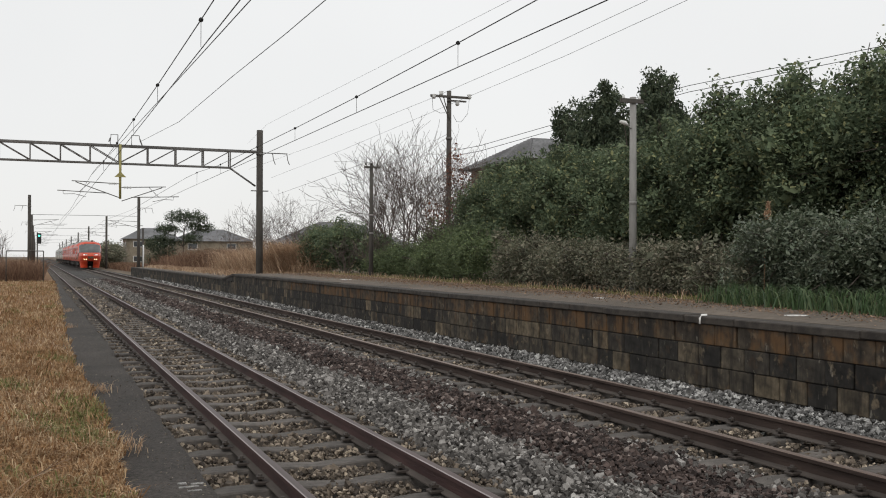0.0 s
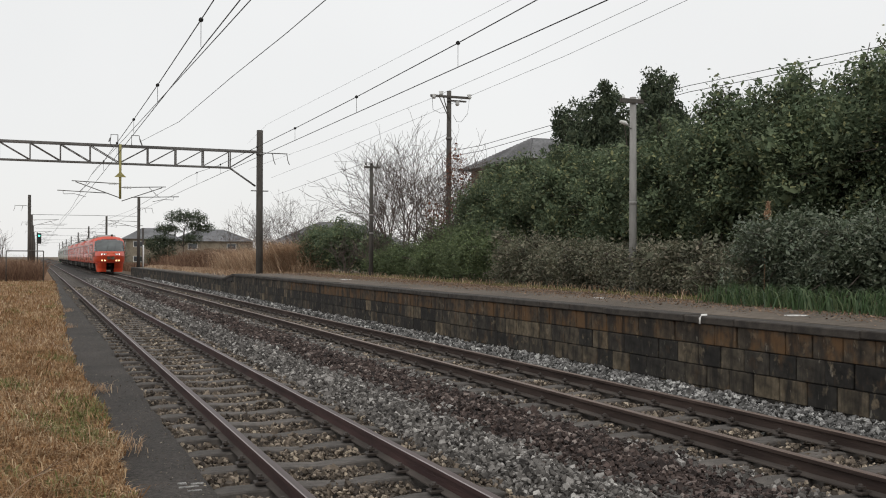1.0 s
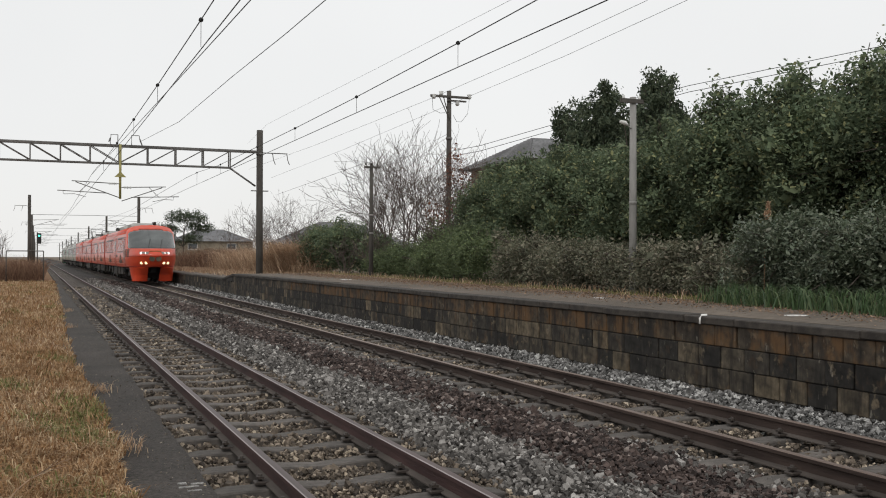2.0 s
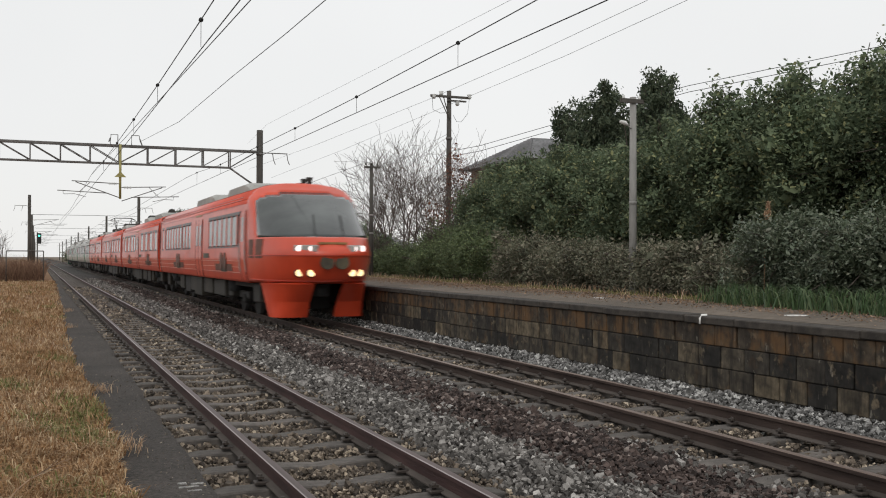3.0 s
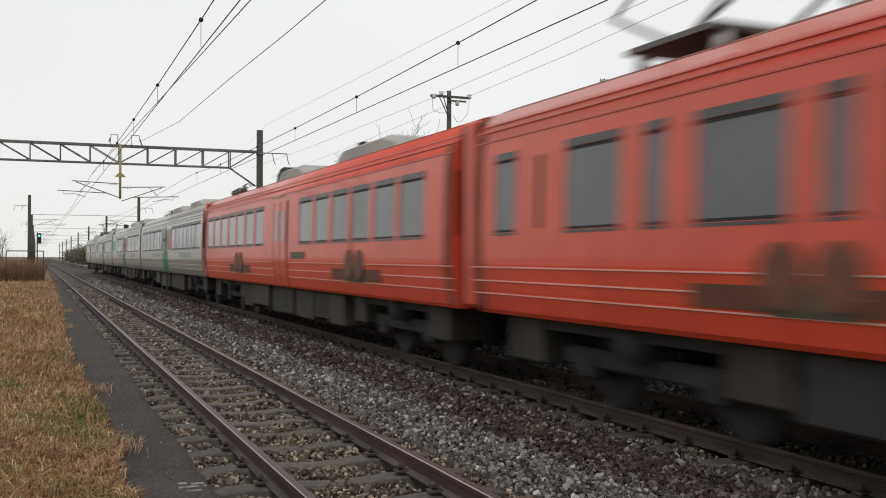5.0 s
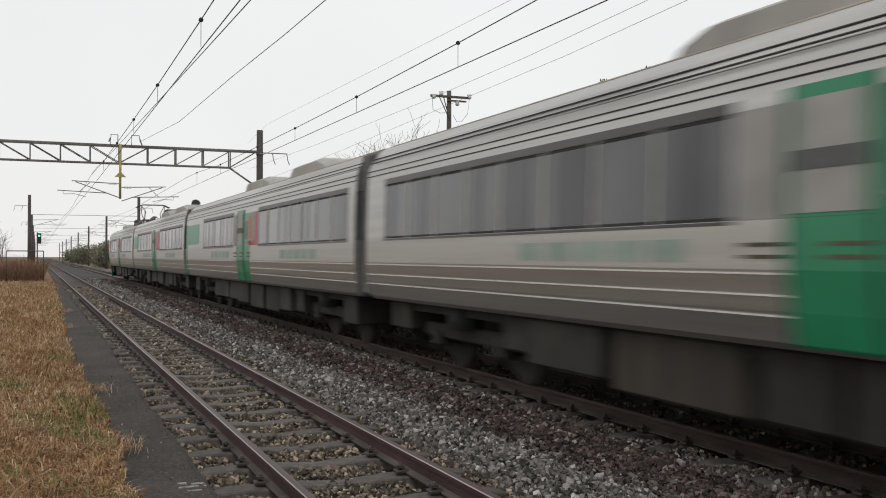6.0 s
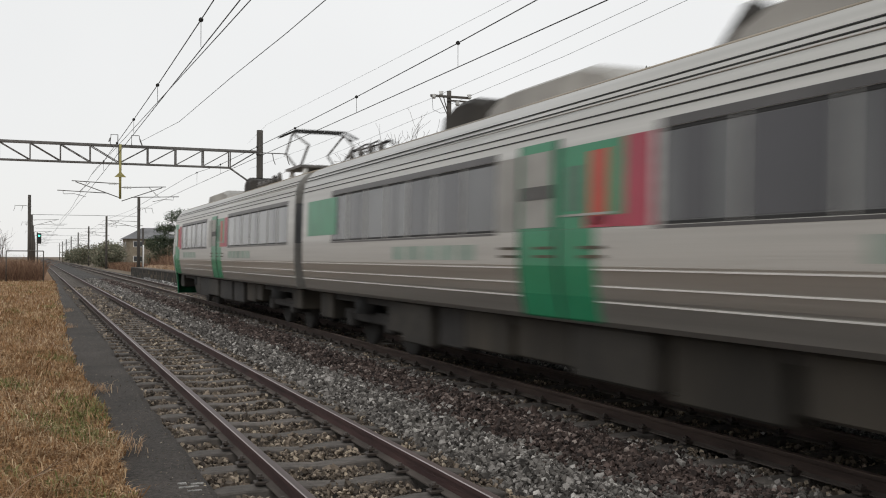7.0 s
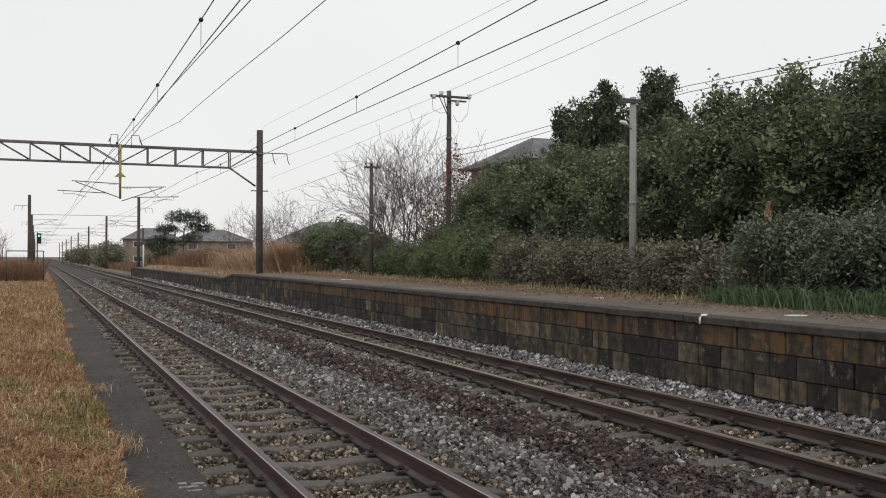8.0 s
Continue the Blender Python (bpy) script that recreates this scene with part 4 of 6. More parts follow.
def make_bare_trees():
    bt = "leafless winter tree with many fine grey-brown twigs"
    for k, (x, y, h, st) in enumerate(((17.0, 46.8, 6.4, 4), (16.6, 44.6, 6.6, 4), (17.4, 42.8, 6.2, 4), (17.8, 41.0, 5.6, 3), (16.2, 47.8, 4.6, 3), (17.0, 37.2, 5.4, 2))):
        bare_tree(x, y, 0.7, h, st, 300 + k, bt, r=0.06, spread=0.72, lift=0.09, bend=0.65)
    for k, (x, y, h) in enumerate(((17.5, 72, 6.6), (19.6, 76, 6.2), (15.2, 69, 5.8), (22.0, 80, 6.4), (13.9, 71, 4.8))):
        bare_tree(x, y, -0.3, h, 3, 320 + k, "distant leafless tree with a wide twiggy crown", r=0.055, spread=0.75, lift=0.07, bend=0.7)
    # vine with reddish leaves round the pole
    pts = crown_points([(0, 0, 4.6, 0.5, 0.5, 1.1), (0.9, -0.6, 3.4, 0.9, 0.8, 1.0), (-0.3, 0.3, 2.6, 0.9, 0.9, 1.0), (1.4, -0.9, 2.2, 1.0, 0.9, 1.1)], 170, 350, 0.2)
    vine = empty("climbing_vine", pose(16.6, 38.9, 0.7), label="reddish-brown withered vine with sparse leaves", category="vine")
    leaf_cloud("foliage", pts, 18, 0.16, 0.10, M["leaf_red"], 351, vine)
    segs = []
    rr = random.Random(352)
    for i in range(6):
        branch(segs, Vector((rr.uniform(-0.3, 1.2), rr.uniform(-0.8, 0.4), 0)), Vector((rr.gauss(0, 0.2), rr.gauss(0, 0.2), 1)).normalized(), 2.6, 0.025, 2, rr, 0.6)
    sticks("stem", segs, M["twig"], vine)
    # twiggy arching shrub between the bare trees and the evergreens
    for k, (x, y, h) in enumerate(((14.6, 33.4, 3.4), (15.2, 35.6, 4.0), (14.6, 38.0, 3.2), (13.5, 41.2, 2.2), (13.2, 43.4, 2.0))):
        bare_tree(x, y, 0.8, h, 6, 360 + k, "tangled leafless shrub with pale arching twigs", 0.8, 0.03, 2, name="bare_shrub", lift=0.03, bend=0.8)


def make_far_growth():
    rng = np.random.default_rng(61)
    # reeds and dry scrub along the far right of the line
    for k, (x, y, w, l, h, n, m, lab) in enumerate((
            (12.6, 51, 1.0, 2.8, 3.5, 8000, "reed", "pale straw-coloured tall dry grass clump"),
            (12.3, 60, 1.3, 8.0, 2.9, 9000, "reed", "tall dry brown grass along the lowered platform"),
            (12.9, 78, 2.0, 10.0, 3.2, 7500, "brush", "dry brown scrub beside the line"),
            (13.4, 100, 2.0, 14.0, 2.4, 6000, "brush", "distant brown scrub beside the line"))):
        a = rng.normal(0, 1, (n, 2)) * np.array([w, l]) * 0.5
        base = np.stack([x + a[:, 0], y + a[:, 1], np.full(n, 0.3)], -1)
        tagged(blades("tall_grass", base, rng.uniform(0.3, 1.0, n) ** 0.8 * h * (0.75 + 0.25 * np.sin(base[:, 1] * 1.3 + base[:, 0] * 2.0)), 0.010 + 0.0001 * y, 1.3, M[m], 400 + k), lab, "tall grass", kind="stuff")
    # low dry grass over the lowered platform and along the verge beyond
    for k, (x0, x1, y0, y1, z, n, h) in enumerate(((8.7, 12.6, 46, 92, LOW_Z, 11000, 0.32), (10.2, 13.5, 93, 190, -0.3, 9000, 1.3))):
        x, y = x0 + (x1 - x0) * rng.random(n) ** 0.6, rng.uniform(y0, y1, n)
        tagged(blades("verge_grass", np.stack([x, y, np.full(n, z)], -1), h * rng.uniform(0.25, 1.2, n), 0.012 + 0.0001 * y, 1.2, M["reed" if k == 0 else "brush"], 410 + k), "dry brown grass over the verge and platform end", "grass", kind="stuff")
    # brown brush at the end of the lawn
    n = 12000
    x, y = rng.uniform(-9, 0.35, n), 66 + rng.random(n) * 16
    h = (1.75 + 0.45 * np.sin(x * 1.7) * np.sin(y * 0.9) + 0.2 * np.sin(y * 2.1)) * rng.uniform(0.35, 1.1, n)
    tagged(blades("tall_grass", np.stack([x, y, np.full(n, -0.05)], -1), h, 0.013, 1.0, M["brush"], 420), "dense reddish-brown dead weeds at the end of the lawn", "tall grass", kind="stuff")
    for k, (x, y, h) in enumerate(((-2.6, 92, 4.4), (-5, 98, 4.6), (-4.0, 112, 5.2), (-6.5, 104, 4.8))):
        bare_tree(x, y, -0.1, h, 4, 430 + k, "small distant leafless bush beyond the lawn", 0.6, 0.03, 2, name="bare_shrub")
    # rounded pine beside the far house and scrub beyond
    leafy_tree(15.1, 112, -0.3, [(0.2, 0, 6.3, 2.3, 2.0, 0.6), (-1.7, 0, 5.0, 1.4, 1.4, 0.5), (1.9, 0.5, 5.2, 1.5, 1.4, 0.5), (-2.4, 0, 3.4, 1.7, 1.5, 0.9), (0.6, 0, 3.9, 1.3, 1.3, 0.5), (-2.2, 0, 1.6, 1.8, 1.5, 1.2)], 420, 36, 0.2, 0.15, M["leaf_cypress"], 440, "dark layered pine tree beside a far house", name="pine_tree")
    for k, (x, y, h, w) in enumerate(((10.8, 168, 3.6, 2.0), (11.6, 182, 4.2, 2.6), (12.5, 205, 4.6, 3.2), (10.5, 240, 4.4, 3.0), (9.8, 290, 4.2, 3.4))):
        hedge(x, y, [(0, 0, h * 0.5, w, w * 1.6, h * 0.5)], 180, M["leaf_brown"], 450 + k, "far grey-green bush beside the line", 0.32, 20, 0.4, name="bush", z=-0.3)


# ---- poles, gantries and wires ----
def round_pole(name, x, y, z0, z1, r0, r1, material, label):
    pole = empty(name, pose(x, y, z0), label=label, category="pole", group="overhead line poles" if name == "catenary_pole" else "")
    part("shaft", tubed([(0, 0, -0.3), (0, 0, (z1 - z0) * 0.5), (0, 0, z1 - z0)], [r0, (r0 + r1) / 2, r1], 14), material, pole)
    return pole


def catenary_pole(x, y, top, arm=1, material="dark_pole"):
    pole = round_pole("catenary_pole", x, y, -0.3, top, 0.17, 0.15, M[material], "dark weathered concrete pole carrying the overhead line")
    h = top + 0.3
    part("band", tubed([(0, 0, h - 1.2), (0, 0, h - 1.1)], 0.175, 14), M["steel_grey"], pole)
    part("bracket", tubed([(-0.2, 0, h - 1.08), (1.35 * arm, 0, h - 1.08)], 0.025, 6), M["steel_grey"], pole)
    for d in (0.62, 1.32):
        part("hook", tubed([(d * arm, 0, h - 1.08), ((d + 0.05) * arm, 0, h - 1.4), ((d + 0.14) * arm, 0, h - 1.62)], 0.02, 5), M["steel_grey"], pole)
    part("cross_bar", tubed([(-0.42, 0, h - 2.92), (0.42, 0, h - 2.92)], 0.03, 6), M["steel_grey"], pole)
    return pole


def cantilever(x, y, z, reach, parent=None):
    """Registration arm that carries the wires over one track, hung from the drop post."""
    arm = empty("cantilever_arm", pose(x, y, 0), label="grey steel cantilever holding the overhead wire", category="overhead arm", group="overhead arms")
    s = 1 if reach > 0 else -1
    part("top_tube", tubed([(0, 0, z), (reach, 0, z + 0.08)], 0.022, 6), M["steel_grey"], arm)
    part("stay_tube", tubed([(0, 0, z - 0.62), (reach * 0.92, 0, z + 0.04)], 0.022, 6), M["steel_grey"], arm)
    part("registration_tube", tubed([(reach * 0.22, 0, z - 0.44), (reach * 1.3, 0, z - 0.36)], 0.02, 6), M["steel_grey"], arm)
    part("steady_arm", tubed([(reach * 1.18, 0, z - 0.38), (reach * 1.17, 0, z - 0.52), (reach * 0.95, 0, z - 0.5), (reach * 0.7, 0, z - 0.62)], 0.013, 6), M["steel_grey"], arm)
    part("drop_rod", tubed([(reach * 0.62, 0, z + 0.02), (reach * 0.85, 0, z - 0.42)], 0.014, 5), M["steel_grey"], arm)
    ins = bmesh.new()
    for i in range(5):
        tube(ins, [(s * (0.1 + 0.07 * i), 0, z + 0.005), (s * (0.13 + 0.07 * i), 0, z + 0.008)], 0.055, 8)
    part("insulator", ins, M["insulator"], arm)
    return arm


def gantry(y, x0, x1, detail=True):
    """A truss beam across both tracks on its own, carried by the poles."""
    g = empty("gantry_beam", pose(0, y, 0), label="dark steel truss beam spanning both tracks", category="gantry")
    top, low = 6.63, 5.82
    for dy in (-0.22, 0.22):
        part("top_chord", boxed(x0, x1, dy - 0.035, dy + 0.035, top - 0.045, top + 0.045), M["steel_grey"], g)
        part("bottom_chord", boxed(x0, x1 - 1.3, dy - 0.03, dy + 0.03, low - 0.03, low + 0.03), M["steel_grey"], g)
    xs = np.linspace(x1 - 1.35, x1 - 1.35 - 1.25 * int((x1 - 1.35 - x0) / 1.25), int((x1 - 1.35 - x0) / 1.25) + 1)
    for i, x in enumerate(xs):
        for dy in (-0.22, 0.22) if detail else (0,):
            part("web_post", boxed(x - 0.028, x + 0.028, dy - 0.025, dy + 0.025, low, top), M["steel_grey"], g)
            if i + 1 < len(xs):
                a, b = (x, xs[i + 1]) if x > 3.6 else (xs[i + 1], x)
                part("web_brace", tubed([(a, dy, top - 0.04), (b, dy, low + 0.03)] if x > 3.6 else [(a, dy, top - 0.04), (b, dy, low + 0.03)], 0.022, 5), M["steel_grey"], g)
    part("end_brace", tubed([(x1 - 0.15, 0, top - 0.05), (x1 - 1.35, 0, low)], 0.03, 6), M["steel_grey"], g)
    part("knee_brace", tubed([(x1 - 1.35, 0, low), (x1 - 0.1, 0, 4.98)], 0.045, 6), M["steel_grey"], g)
    return g


def make_line_gear():
    # the near gantry with its yellow drop post
    gantry(47.0, -4.4, 9.8)
    catenary_pole(9.9, 47.0, 7.68)
    catenary_pole(-4.6, 47.0, 7.68, -1)
    post = empty("drop_post", pose(3.48, 46.72, 4.2), label="yellow-painted steel drop post below the gantry beam", category="drop post")
    part("tube", tubed([(0, 0, 0), (0, 0, 2.48)], 0.055, 8), M["yellow"], post)
    bm = bmesh.new()
    tri = [bm.verts.new((dx, dy, dz)) for dy in (-0.075, -0.060) for dx, dz in ((-0.26, 0.98), (0.26, 0.98), (0.0, 1.24))]
    bm.faces.new((tri[0], tri[1], tri[2])), bm.faces.new((tri[5], tri[4], tri[3]))
    for a in range(3):
        bm.faces.new((tri[a], tri[(a + 1) % 3], tri[3 + (a + 1) % 3], tri[3 + a]))
    bmesh.ops.recalc_face_normals(bm, faces=bm.faces)
    part("plate", bm, M["yellow"], post)
    cantilever(3.42, 46.72, 4.88, -2.0)
    cantilever(3.54, 46.72, 4.72, 1.95)
    for x in (3.06, 3.99):
        st = empty("feeder_stand", pose(x, 47.0, 6.68), label="bent steel feeder stand on top of the gantry", category="wire stand", group="feeder stands on the gantry")
        part("frame", tubed([(0, 0, 0), (0.03, 0, 0.46), (0.33, 0, 0.46), (0.33, 0, 0)] if x < 3.5 else [(0, 0, 0), (0, 0, 0.46), (0.33, 0, 0.46), (0.36, 0, 0.3)], 0.022, 5), M["steel_grey"], st)
        part("clamp", tubed([(0.0, 0, 0.3), (-0.06, 0, 0.12)] if x < 3.5 else [(0.36, 0, 0.3), (0.46, 0, 0.02)], 0.03, 5), M["steel_grey"], st)
    # the line of poles going away
    for k in range(1, 9):
        y = 47.0 + 55.0 * k + (4 if k == 1 else 0)
        catenary_pole(9.75, y, 7.7)
        catenary_pole(-0.7, y, 7.7, -1)
        if k < 6:
            for cx, reach in ((-0.55, 2.6), (9.6, -2.9)):
                cantilever(cx, y, 5.2, reach)
            brace = tubed([(-0.6, y, 5.75), (9.6, y, 5.75)], 0.02, 5)
            tagged(part("span_wire", brace, M["wire"]), "thin span wire between two catenary poles", "wire", "overhead wires")
    wire("contact_wire", [(LX, -12, 4.68), (LX, 46.7, 4.68), (LX - 0.2, 106, 4.7), (LX, 320, 4.7)], 0.0085, "black contact wire over the near track")
    wire("contact_wire", [(RX, -12, 4.73), (RX, 46.7, 4.72), (RX + 0.2, 106, 4.72), (RX, 320, 4.72)], 0.0085, "black contact wire over the far track")
    wire("contact_wire", [(LX - 0.05, -12, 4.0), (LX - 0.02, 20.5, 4.69), (LX, 46.7, 5.25)], 0.007, "second thin wire crossing over the near track")
    for cx, hs in ((LX, (6.0, 14.9, 20.6, 25.9, 31.5, 38.0)), (RX, (5.8, 14.84, 20.4, 25.9, 30.8, 37.5, 43.4))):
        def sag(y):
            return 5.05 + (0.0006 if y < 26 else 0.0002) * (y - 26) ** 2 + (0.12 if y > 42 else 0)
        ys = [-12, -4, 4, 10, 14.9, 20.5, 25.9, 31, 38, 43, 46.7]
        wire("messenger_wire", [(cx, y, sag(y)) for y in ys] + [(cx, 76, 5.0), (cx, 106, 5.3), (cx, 135, 5.0), (cx, 161, 5.3), (cx, 320, 5.2)], 0.009, "dark messenger wire above the contact wire")
        for y in hs:
            d = empty("dropper", pose(cx, y, 4.7), label="thin dropper hanging from the messenger wire by a black clamp", category="dropper", group="droppers of the overhead line")
            part("rod", tubed([(0, 0, 0.02), (0, 0, sag(y) - 4.7)], 0.0045, 4), M["wire"], d)
            b = bmesh.new()
            bmesh.ops.create_icosphere(b, subdivisions=1, radius=0.042, matrix=Matrix.Translation((0, 0, sag(y) - 4.7)))
            part("clamp", b, M["wire"], d)
    wire("feeder_wire", [(4.3, -10, 5.48), (4.30, 15.35, 5.75), (4.30, 18.16, 5.78), (4.30, 23.67, 5.90), (4.30, 33.09, 6.02), (4.35, 47, 6.86)], 0.008, "dark feeder wire rising to the gantry")
    wire("feeder_wire", [(8.5, -10, 6.5), (8.5, 17, 6.6), (8.5, 39, 6.9), (9.3, 47, 7.0)], 0.0035, "thin feeder wire along the platform side")


def wire(name, pts, r, label):
    tagged(part(name, tubed(pts, r, 5), M["wire"]), label, "wire", "overhead wires")


def make_utility_poles():
    # tall pole among the trees
    x, y = 21.73, 51.60
    pole = round_pole("utility_pole", x, y, 0.7, 11.1, 0.17, 0.13, M["dark_pole"], "tall dark utility pole with a crossarm and white insulators")
    part("crossarm", boxed(-1.2, 1.25, -0.2, -0.1, 9.98, 10.11), M["dark_pole"], pole)
    part("lower_crossarm", boxed(-0.15, 1.0, -0.2, -0.1, 9.78, 9.87), M["dark_pole"], pole)
    for s in (-0.55, -0.3):
        part("brace", tubed([(s - 0.1, -0.15, 9.98), (0, -0.12, 8.7)], 0.03, 5), M["dark_pole"], pole)
    for dx, dz in ((-1.0, 10.0), (-0.55, 10.2), (0.45, 9.68), (1.2, 10.12)):
        b = tubed([(dx, -0.15, dz - 0.12), (dx, -0.15, dz - 0.02), (dx, -0.15, dz), (dx, -0.15, dz + 0.12)], [0.08, 0.15, 0.1, 0.15], 8)
        part("insulator", b, M["insulator"], pole)
    part("jumper", tubed([(-1.1, -0.15, 9.92), (-1.05, -0.15, 9.25), (-0.6, -0.15, 9.08), (-0.3, -0.15, 9.12)], 0.012, 5), M["wire"], pole)
    part("jumper", tubed([(1.2, -0.15, 10.05), (1.1, -0.15, 9.15), (0.7, -0.15, 8.65), (0.4, -0.15, 8.65), (0.2, -0.15, 9.0)], 0.012, 5), M["wire"], pole)
    part("band", tubed([(0, 0, 7.6), (0, 0, 7.75)], 0.17, 12), M["steel_grey"], pole)
    for a, b, c in (((20.58, 52.01, 10.58), (20.28, 27.23, 10.95), (18.92, 94.92, 10.06)), ((22.75, 51.11, 10.78), (21.50, 26.73, 10.93), (20.94, 94.09, 9.25))):
        a, b, c = Vector(a), Vector(b), Vector(c)
        wire("power_line", [c, (a + c) / 2 - Vector((0, 0, 0.12)), a, (a + b) / 2 - Vector((0, 0, 0.1)), b], 0.009, "thin grey power line strung between poles")
    for dv in (0, 0.3):
        wire("power_line", [(21.85, 51.55, 7.66 - dv), (22.95, 49.97, 7.86 - dv), (28.19, 38.04, 9.67 - dv), (33.49, 29.34, 10.63 - dv)], 0.016, "thin dark power line behind the trees")
    # two light poles on the platform
    for x, y, top, m, lab, lamp in ((11.95, 36.1, 5.22, "dark_pole", "slim dark pole with two insulators on the platform", False), (11.9, 18.0, 5.06, "concrete_pole", "pale concrete lamp pole standing in the hedge", True)):
        pole = round_pole("lamp_post" if lamp else "wire_pole", x, y, PLAT_Z, top, 0.088, 0.07, M[m], lab)
        h = top - PLAT_Z
        part("crossarm", boxed(-0.36, 0.2, -0.1, -0.03, h - 0.14, h - 0.05) if lamp else boxed(-0.3, 0.3, -0.1, -0.03, h - 0.2, h - 0.12), M["dark_pole"], pole)
        for dx in (-0.28, 0.12) if lamp else (-0.24, 0.0, 0.22):
            part("insulator", tubed([(dx, -0.06, h - 0.08), (dx, -0.06, h + 0.02)], [0.035, 0.025], 8), M["insulator" if lamp else "dark_pole"], pole)
        if lamp:
            part("lamp_arm", tubed([(0, -0.02, h - 0.72), (-0.1, -0.03, h - 0.66), (-0.2, -0.04, h - 0.6)], 0.016, 6), M["concrete_pole"], pole)
            b = tubed([(-0.16, -0.04, h - 0.615), (-0.24, -0.05, h - 0.575), (-0.36, -0.06, h - 0.55)], [0.025, 0.05, 0.03], 8)
            part("lamp_head", b, M["white_paint"], pole)
            part("band", tubed([(0, 0, 1.9), (0, 0, 1.97)], 0.086, 12), M["concrete_pole"], pole)
        else:
            for z in (2.35, 1.65):
                part("band", tubed([(0, 0, z), (0, 0, z + 0.05)], 0.086, 12), M["concrete_pole"], pole)
    wire("power_line", [(11.49, 35.91, 5.15), (13.55, 59.30, 5.39)], 0.008, "thin line from the platform pole")


# ---- houses and small far things ----
def house(x, y, z, w, l, h, roof_h, label, turn=0.0, tiles=False, ridge=0.16):
    hs = empty("house", pose(x, y, z, 0, 0, turn), label=label, category="house")
    part("wall", boxed(-w / 2, w / 2, -l / 2, l / 2, 0, h), M["render_wall"], hs)
    bm = bmesh.new()
    o = 0.6
    a = [bm.verts.new(p) for p in ((-w / 2 - o, -l / 2 - o, h - 0.1), (w / 2 + o, -l / 2 - o, h - 0.1), (w / 2 + o, l / 2 + o, h - 0.1), (-w / 2 - o, l / 2 + o, h - 0.1))]
    b = [bm.verts.new(p) for p in ((-w * ridge, 0, h + roof_h), (w * ridge, 0, h + roof_h))]
    for f in ((a[0], a[1], b[1], b[0]), (a[1], a[2], b[1]), (a[2], a[3], b[0], b[1]), (a[3], a[0], b[0]), (a[3], a[2], a[1], a[0])):
        bm.faces.new(f)
    roof = part("roof", bm, M["roof_tile"], hs)
    if tiles:
        # rows of tile ends up the slope that faces the line
        rb = bmesh.new()
        for i in range(22):
            t = (i + 0.5) / 22
            hw = (w / 2 + o) * (1 - t) + w * ridge * t
            yy, zz = (-l / 2 - o) * (1 - t), h - 0.1 + (roof_h + 0.1) * t
            box(rb, -hw + 0.05, hw - 0.05, yy - 0.05, yy + 0.1, zz - 0.02, zz + 0.085)
            hl = (l / 2 + o) * (1 - t)
            xx = -((w / 2 + o) * (1 - t) + w * ridge * t)
            box(rb, xx - 0.05, xx + 0.1, -hl + 0.05, hl - 0.05, zz - 0.02, zz + 0.085)
        part("tile_course", rb, M["tile_edge"], roof)
    for dx in (-w * 0.28, w * 0.22):
        for zz in (0.9, h - 1.6) if h > 4 else (0.9,):
            win = part("window", boxed(dx - 0.85, dx + 0.85, -l / 2 - 0.05, -l / 2 + 0.02, zz, zz + 1.1), M["white_paint"], hs)
            part("pane", boxed(dx - 0.76, dx + 0.76, -l / 2 - 0.07, -l / 2 - 0.052, zz + 0.08, zz + 1.02), M["dark_glass"], win)
    for dy in (-l * 0.2, l * 0.25):
        zz = h - 1.7
        win = part("window", boxed(-w / 2 - 0.05, -w / 2 + 0.02, dy - 0.7, dy + 0.7, zz, zz + 1.1), M["white_paint"], hs)
        part("pane", boxed(-w / 2 - 0.07, -w / 2 - 0.052, dy - 0.62, dy + 0.62, zz + 0.08, zz + 1.02), M["dark_glass"], win)


